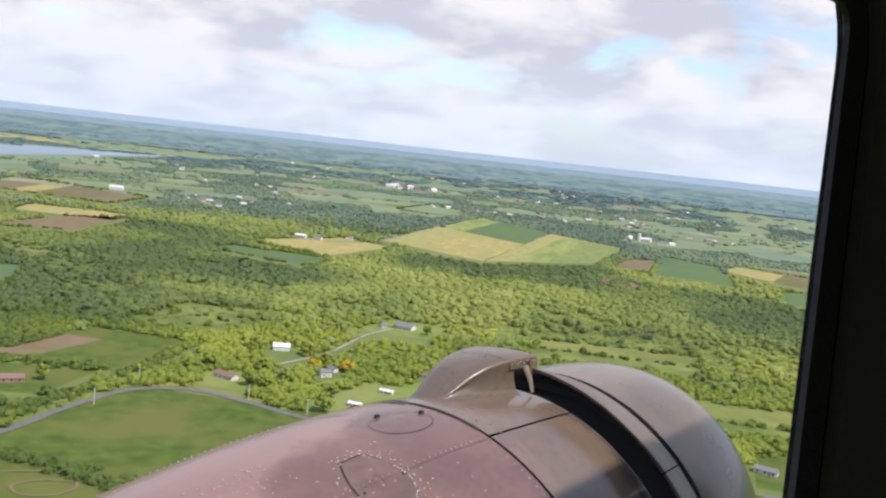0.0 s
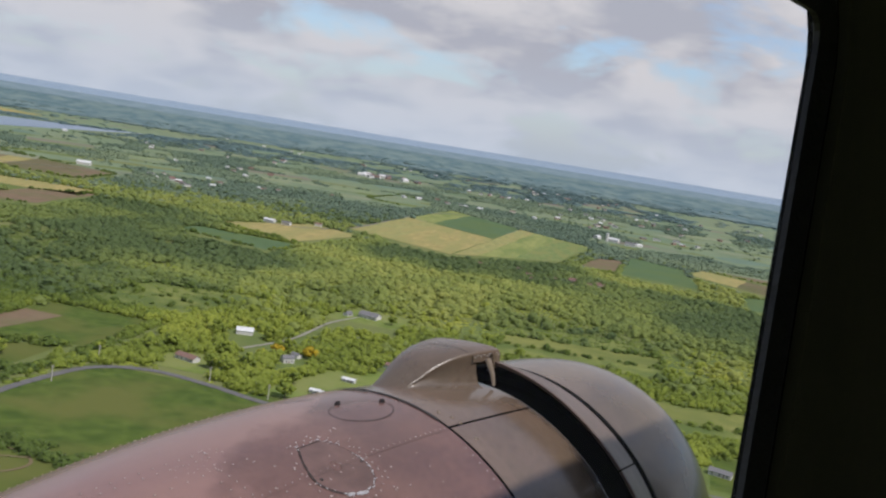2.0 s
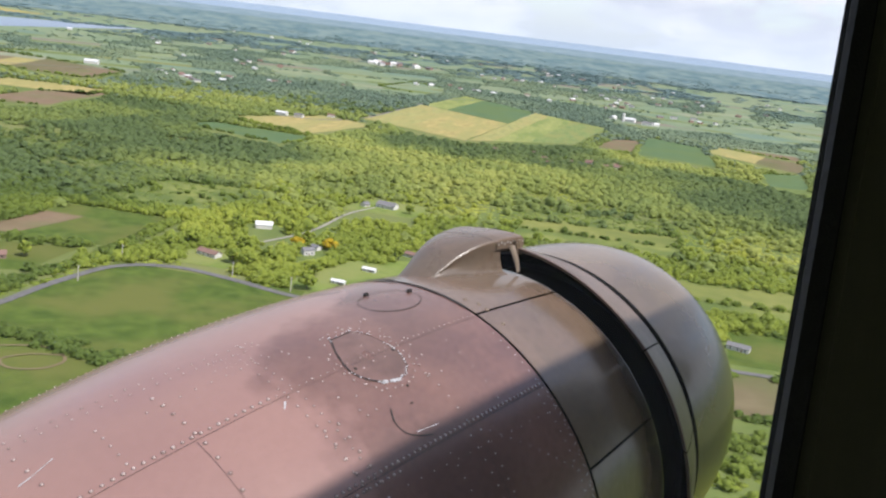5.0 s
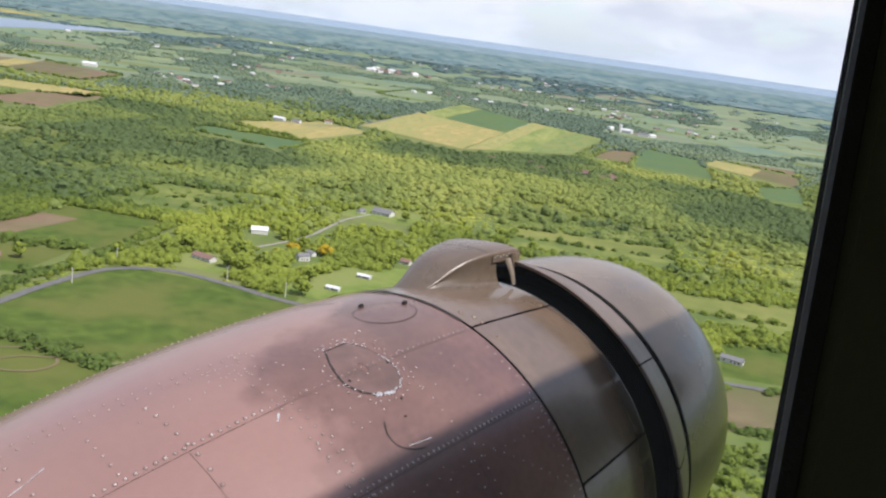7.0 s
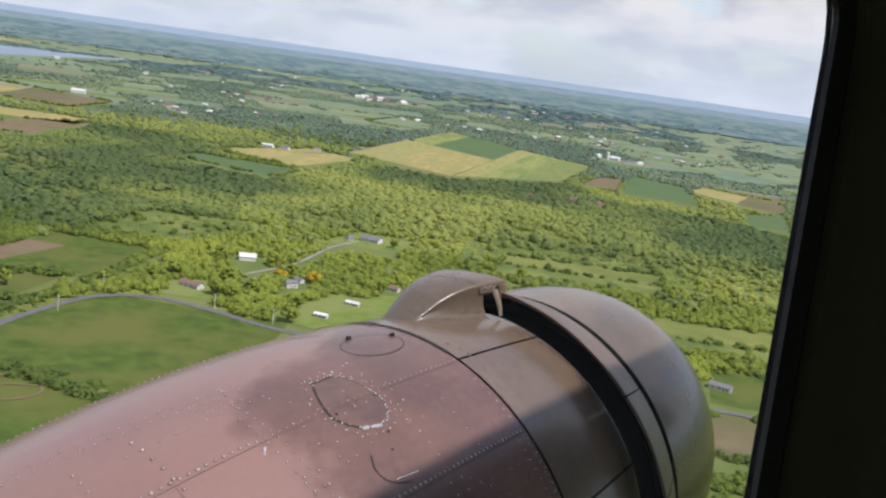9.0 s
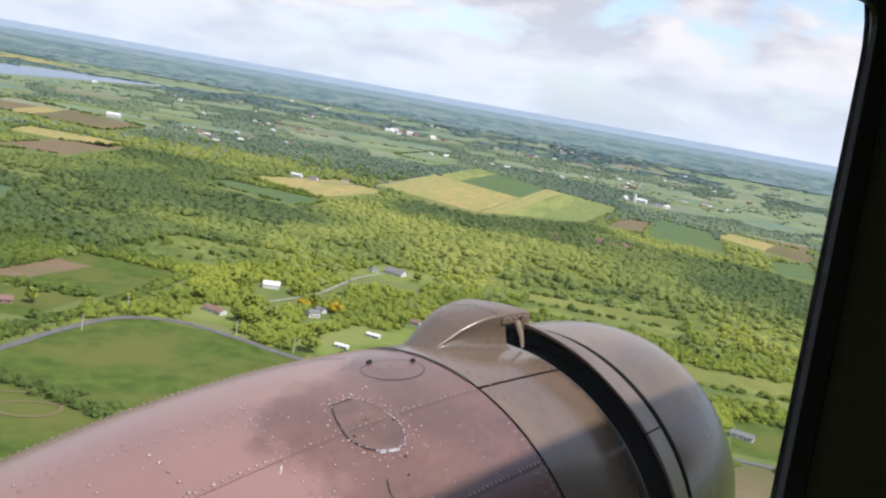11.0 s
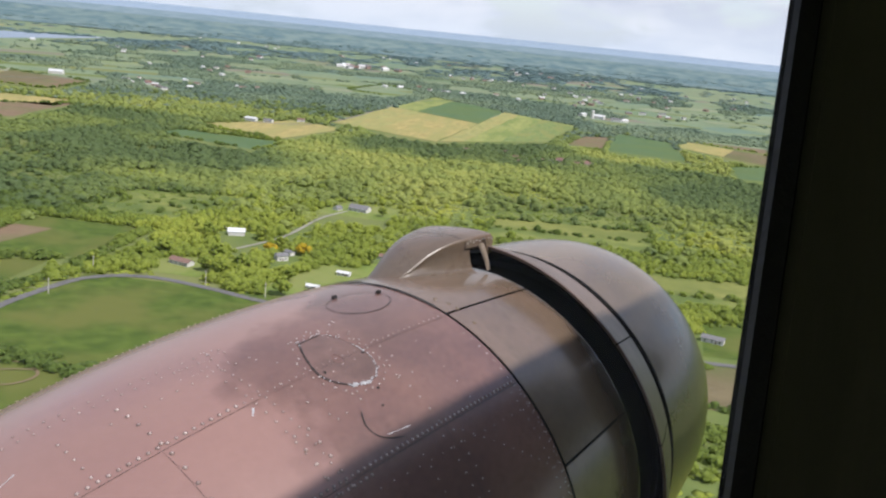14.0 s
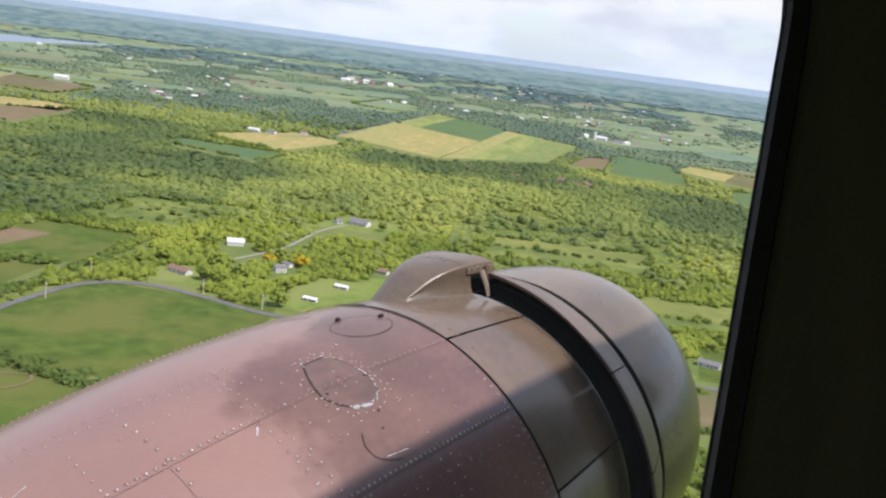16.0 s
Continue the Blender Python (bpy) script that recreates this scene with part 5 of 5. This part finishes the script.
def ribbon(name, path, width, mat, parent, up=0.0008, closed=False, ragged=0.0, seed=1, label=""):
    """A thin raised or dark line that follows the skin."""
    r = random.Random(seed)
    n = len(path)
    V = []
    for i, (s, a) in enumerate(path):
        p0, p1 = path[i - 1] if (i or closed) else path[i], path[(i + 1) % n] if (i < n - 1 or closed) else path[i]
        w = Vector((p1[0] - p0[0], radians(p1[1] - p0[1]) * 0.66)).normalized()
        h = width / 2 * (1 + r.uniform(-ragged, ragged))
        for k in (-1, 1):
            ds, da = -w.y * h * k, math.degrees(w.x * h * k / 0.66)
            V.append(skin(s + ds, a + da, up)[:])
    f = grid_faces(n, 2)
    if closed:
        f = np.vstack([f, [[2 * n - 2, 2 * n - 1, 1, 0]]])
    a, b, c = (Vector(V[k]) for k in f[0][:3])
    if (b - a).cross(c - a).dot(Vector((0, a.y, a.z))) < 0:
        f = f[:, ::-1]
    ob = joined(name, np.array(V), f, mat, parent)
    return tagged(ob, label) if label else ob


def straight(s0, a0, s1, a1, n=40):
    return [(s0 + (s1 - s0) * k / n, a0 + (a1 - a0) * k / n) for k in range(n + 1)]


ribbon("seam", straight(-1.9, -23.6, -0.68, -23.6, 60), 0.0013, "seam", nacelle)
ribbon("seam", straight(-0.366, -23.6, -0.012, -23.6, 20), 0.0011, "seam", nacelle, ragged=0.3)
ribbon("seam", straight(-0.68, -23.6, -0.366, -23.6, 20), 0.0006, "seam", nacelle, ragged=0.4)
ribbon("seam", straight(-1.6, -46.3, -0.012, -46.3, 80), 0.0020, "seam", nacelle)
ribbon("seam", straight(-0.93, -24.0, -0.93, -46.0, 30), 0.0008, "seam", nacelle)
ribbon("seam", straight(-0.345, -46.6, -0.345, -80.0, 30), 0.0014, "seam", nacelle)
ribbon("seal_lip", straight(-0.010, 38.0, -0.010, 2.0, 60), 0.020, "seam", nacelle, up=0.0045, ragged=0.18, seed=4, label="torn black sealing lip standing proud of the joint")
ribbon("seal_lip", straight(-0.008, 2.0, -0.006, -20.0, 40), 0.013, "seam", nacelle, up=0.0025, ragged=0.2, seed=6)
ribbon("seam", straight(-0.261, 10.7, -0.203, 4.5, 10), 0.004, "seam", nacelle)

# access cover beside the seam: dark gap on one side, chipped bare metal on the other
COVER = [(-0.474, -15.0), (-0.437, -14.9), (-0.400, -15.0), (-0.378, -18.0), (-0.365, -22.0), (-0.363, -25.0), (-0.373, -28.3), (-0.402, -30.6), (-0.440, -31.1), (-0.475, -30.4), (-0.508, -28.0), (-0.523, -24.5), (-0.505, -19.5)]
RIGHT_EDGE = dense_path(COVER[2:10], 0.006)
LEFT_EDGE = dense_path(COVER[9:] + COVER[:1], 0.006)
PLATE = dense_path(COVER, 0.02, True)
V_ = [skin(-0.443 + (s_ + 0.443) * k_ / 6, -23.0 + (a_ + 23.0) * k_ / 6, 0.0006)[:] for k_ in range(1, 7) for s_, a_ in PLATE]
F_ = grid_faces(6, len(PLATE), True)
if (Vector(V_[F_[0][1]]) - Vector(V_[F_[0][0]])).cross(Vector(V_[F_[0][2]]) - Vector(V_[F_[0][0]])).z < 0:
    F_ = F_[:, ::-1]
tagged(joined("access_cover", np.array(V_), F_, "paint_cover", nacelle, smooth=True), "dull dark brown oval access cover")
ribbon("access_cover_gap", RIGHT_EDGE, 0.0016, "seam", nacelle, label="gap round an oval access cover")
ribbon("access_cover_gap", LEFT_EDGE, 0.0050, "seam", nacelle, up=0.0012, ragged=0.4)
ribbon("access_cover_gap", straight(-0.474, -15.0, -0.402, -14.9, 8), 0.0034, "seam", nacelle, up=0.0012, ragged=0.4)


def chips(path, seed, every, size, mat="chipped"):
    """Irregular flakes of bare metal along an edge."""
    r = random.Random(seed)
    V, F = [], []
    for s, a in path:
        if r.random() > every:
            continue
        s, a = s + r.gauss(0, 0.0015), a + r.gauss(0, 0.15)
        n = r.randint(4, 6)
        o = len(V)
        for k in range(n):
            t = 2 * math.pi * k / n
            h = size * r.uniform(0.35, 1.3)
            V.append(skin(s + h * math.cos(t), a + math.degrees(h * math.sin(t) / 0.66), 0.0018)[:])
        F += [(o, o + k, o + k + 1) for k in range(1, n - 1)]
    f = np.array(F)
    p = np.array(V)
    flip = np.einsum("ij,ij->i", np.cross(p[f[:, 1]] - p[f[:, 0]], p[f[:, 2]] - p[f[:, 0]])[:, 1:], p[f[:, 0]][:, 1:]) < 0
    f[flip] = f[flip][:, ::-1]
    tagged(joined("paint_chips", p, f, mat, nacelle), "flakes of bare metal where the paint has chipped", kind="stuff")


chips(RIGHT_EDGE[12:], 3, 0.9, 0.0028)
chips([(s, a) for s, a in RIGHT_EDGE if s < -0.43 and a < -29] * 4, 5, 0.6, 0.0050)
chips(LEFT_EDGE[:14], 6, 0.5, 0.0026)
chips(dense_path([(-0.476, -14.4), (-0.437, -14.2), (-0.404, -14.4)], 0.006), 9, 0.6, 0.0022)
chips(dense_path([(-0.405, -14.6), (-0.385, -16.2), (-0.372, -17.8)], 0.005), 7, 0.8, 0.0024)
chips([(-0.475, -14.6), (-0.480, -15.6), (-0.470, -14.2)] * 2, 8, 0.8, 0.0026)
# pale scuffs where boots have worn the paint
rs_ = random.Random(41)
SCUFFS = [(-0.69 + rs_.gauss(0, 0.035), -8.5 + rs_.gauss(0, 2.2)) for k_ in range(34)]
chips(SCUFFS, 44, 0.9, 0.0026, "rivet")
# dark screw holes in the access cover and beside it
for s_, a_, r_ in ((-0.505, -24.8, 0.0045), (-0.369, -24.2, 0.0045), (-0.427, -33.2, 0.0038), (-0.455, -36.9, 0.0034)):
    bm = bmesh.new()
    p_ = skin(s_, a_, 0.0012)
    m_ = Matrix.Translation(p_) @ Vector((0, p_.y, p_.z)).to_track_quat("Z", "X").to_matrix().to_4x4()
    bmesh.ops.create_cone(bm, segments=10, radius1=r_, radius2=r_ * 0.7, depth=0.0016, cap_ends=True, matrix=m_)
    part("screw", bm, "seam", nacelle, "small dark screw head")
# round filler cover with two catches
ROUND = [(-0.168 + 0.104 * math.cos(t), -8.2 + 5.7 * math.sin(t)) for t in np.linspace(0, 2 * math.pi, 40, endpoint=False)]
ribbon("filler_cover_gap", ROUND, 0.0018, "seam", nacelle, closed=True, label="gap round a filler cover")
ribbon("filler_cover_gap", ROUND[22:36], 0.003, "seam", nacelle, up=0.0012)
for s_, a_ in ((-0.192, -2.6), (-0.070, -6.9)):
    bm = bmesh.new()
    p_ = skin(s_, a_, 0.004)
    m_ = Matrix.Translation(p_) @ Vector((0, p_.y, p_.z)).to_track_quat("Z", "X").to_matrix().to_4x4()
    box(bm, -0.005, 0.005, -0.008, 0.008, -0.006, 0.005, m_)
    bmesh.ops.bevel(bm, geom=bm.edges[:], offset=0.002, segments=2, affect="EDGES")
    part("catch", bm, "seam", nacelle, "small dark catch on the filler cover")
# half-open crescent and scratches
ribbon("crescent_gap", dense_path([(-0.516, -36.0), (-0.533, -38.6), (-0.527, -41.5), (-0.498, -43.3), (-0.462, -44.3)]), 0.0036, "seam", nacelle, ragged=0.3)
ribbon("scratch", dense_path([(-1.225, -13.4), (-1.19, -12.6), (-1.145, -11.2)]), 0.0024, "chipped", nacelle, ragged=0.6)
ribbon("scratch", dense_path([(-0.715, -24.7), (-0.722, -25.4), (-0.732, -26.3)], 0.005), 0.0034, "chipped", nacelle, ragged=0.6)
ribbon("scratch", straight(-0.50, -42.4, -0.43, -43.0, 8), 0.0014, "chipped", nacelle, ragged=0.6)


def rivet_shapes(rows, seed):
    """Domed rivet heads on the skin, rows of (s, degrees, radius)."""
    k = 8
    t = np.linspace(0, 2 * np.pi, k, endpoint=False)
    ring = np.stack([np.cos(t), np.sin(t)], 1)
    V, F = [], []
    for n, (s, a, r) in enumerate(rows):
        p = np.array(skin(s, a))
        nr = np.array([0, math.sin(radians(a)), math.cos(radians(a))])
        e1, e2 = np.array([1.0, 0, 0]), np.cross(nr, [1.0, 0, 0])
        base = p + r * (ring[:, :1] * e1 + ring[:, 1:] * e2)
        mid = p + nr * r * 0.50 + 0.7 * r * (ring[:, :1] * e1 + ring[:, 1:] * e2)
        o = n * (2 * k + 1)
        V += [base, mid, (p + nr * r * 0.70)[None]]
        for j in range(k):
            i = (j + 1) % k
            F += [(o + j, o + i, o + k + i), (o + j, o + k + i, o + k + j), (o + k + j, o + k + i, o + 2 * k)]
    return np.concatenate(V), np.array(F)


def rivet_rows():
    r = random.Random(12)
    rows = []
    def line(s0, a0, s1, a1, gap, size, jitter=0.0):
        n = max(1, int(math.hypot(s1 - s0, radians(a1 - a0) * 0.66) / gap))
        for k in range(n + 1):
            t = k / n
            rows.append((s0 + (s1 - s0) * t + r.gauss(0, jitter), a0 + (a1 - a0) * t + r.gauss(0, jitter * 60), size * 0.74 * r.uniform(0.9, 1.1)))
    line(-1.9, -22.4, -0.74, -22.6, 0.021, 0.0050)
    line(-0.72, -22.8, -0.02, -22.8, 0.021, 0.0028)
    line(-1.5, -45.3, -0.03, -45.6, 0.0175, 0.0050)
    line(-1.5, -47.2, -0.60, -47.2, 0.0175, 0.0050)
    line(-1.6, 6.0, -0.62, -5.7, 0.030, 0.0034)
    line(-1.6, 3.0, -0.66, -7.6, 0.030, 0.0034)
    line(-1.7, 28.0, -1.0, 25.4, 0.019, 0.0036)
    line(-1.0, 25.4, -0.30, 20.2, 0.019, 0.0036)
    line(-0.95, -12.0, -0.60, -12.5, 0.036, 0.0032)
    line(-0.914, -9.0, -0.918, -22.0, 0.034, 0.0050)
    line(-0.918, -25.0, -0.925, -44.0, 0.042, 0.0050)
    line(-1.19, -6.0, -1.20, -40.0, 0.055, 0.0050)
    line(-1.47, -6.0, -1.48, -40.0, 0.055, 0.0050)
    line(-0.675, -13.0, -0.665, -46.0, 0.024, 0.0034)
    line(-0.702, -16.0, -0.70, -46.0, 0.030, 0.0036)
    line(-0.655, -34.0, -0.662, -60.0, 0.036, 0.0050)
    line(-0.694, -34.0, -0.70, -60.0, 0.036, 0.0050)
    line(-0.345, -27.0, -0.347, -45.0, 0.030, 0.0036)
    line(-0.365, -48.0, -0.365, -75.0, 0.030, 0.0036)
    line(-0.325, -48.0, -0.325, -75.0, 0.030, 0.0036)
    line(-0.030, -30.0, -0.026, -75.0, 0.026, 0.0030)
    line(-0.060, -47.5, -0.058, -75.0, 0.026, 0.0030)
    line(-0.60, -50.0, -0.03, -52.0, 0.04, 0.0026)
    line(-0.30, -49.0, -0.05, -66.0, 0.030, 0.0028)
    line(-0.45, -49.0, -0.45, -70.0, 0.028, 0.0028)
    line(-0.20, -27.0, -0.205, -44.0, 0.045, 0.0026)
    line(-0.02, -48.0, -0.02, -75.0, 0.020, 0.0030)
    line(-1.05, -10.0, -1.06, -21.0, 0.030, 0.0038)
    for s, a in dense_path([(p[0], p[1]) for p in COVER], 0.022, True):
        cs, ca = -0.443, -23.0
        rows.append((cs + (s - cs) * 1.22, ca + (a - ca) * 1.2, 0.0027))
    for k in range(40):
        rows.append((r.uniform(-0.62, -0.30), r.uniform(-36, -12), 0.0026))
    return rows


RIVETS = rivet_rows()
V_, F_ = rivet_shapes(RIVETS, 1)
# dark discs round the heads, set slightly aft, painted as their shade
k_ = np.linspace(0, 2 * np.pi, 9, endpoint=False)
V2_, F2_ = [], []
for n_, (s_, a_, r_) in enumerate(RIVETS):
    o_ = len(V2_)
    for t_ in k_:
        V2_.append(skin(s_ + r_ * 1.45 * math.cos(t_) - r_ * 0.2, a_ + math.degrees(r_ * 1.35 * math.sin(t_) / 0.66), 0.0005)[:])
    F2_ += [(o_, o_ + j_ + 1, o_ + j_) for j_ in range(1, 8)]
tagged(joined("rivet_shade_discs", np.array(V2_), np.array(F2_), "rivet_shade", nacelle), "dark rings round the rivets, painted in as their shade", kind="stuff")
tagged(joined("rivets", V_, F_, "rivet", nacelle, smooth=True), "rows of small domed rivet heads", kind="stuff")
COWL_FASTENERS = [(0.040, -16.7), (0.058, -19.8), (0.060, -22.3), (0.047, -28.3)]
for s_, a_ in COWL_FASTENERS:
    v_, f_ = rivet_shapes([(s_, a_, 0.0075)], 2)
    joined("fastener", v_, f_, "paint_dark", aircraft, smooth=True)
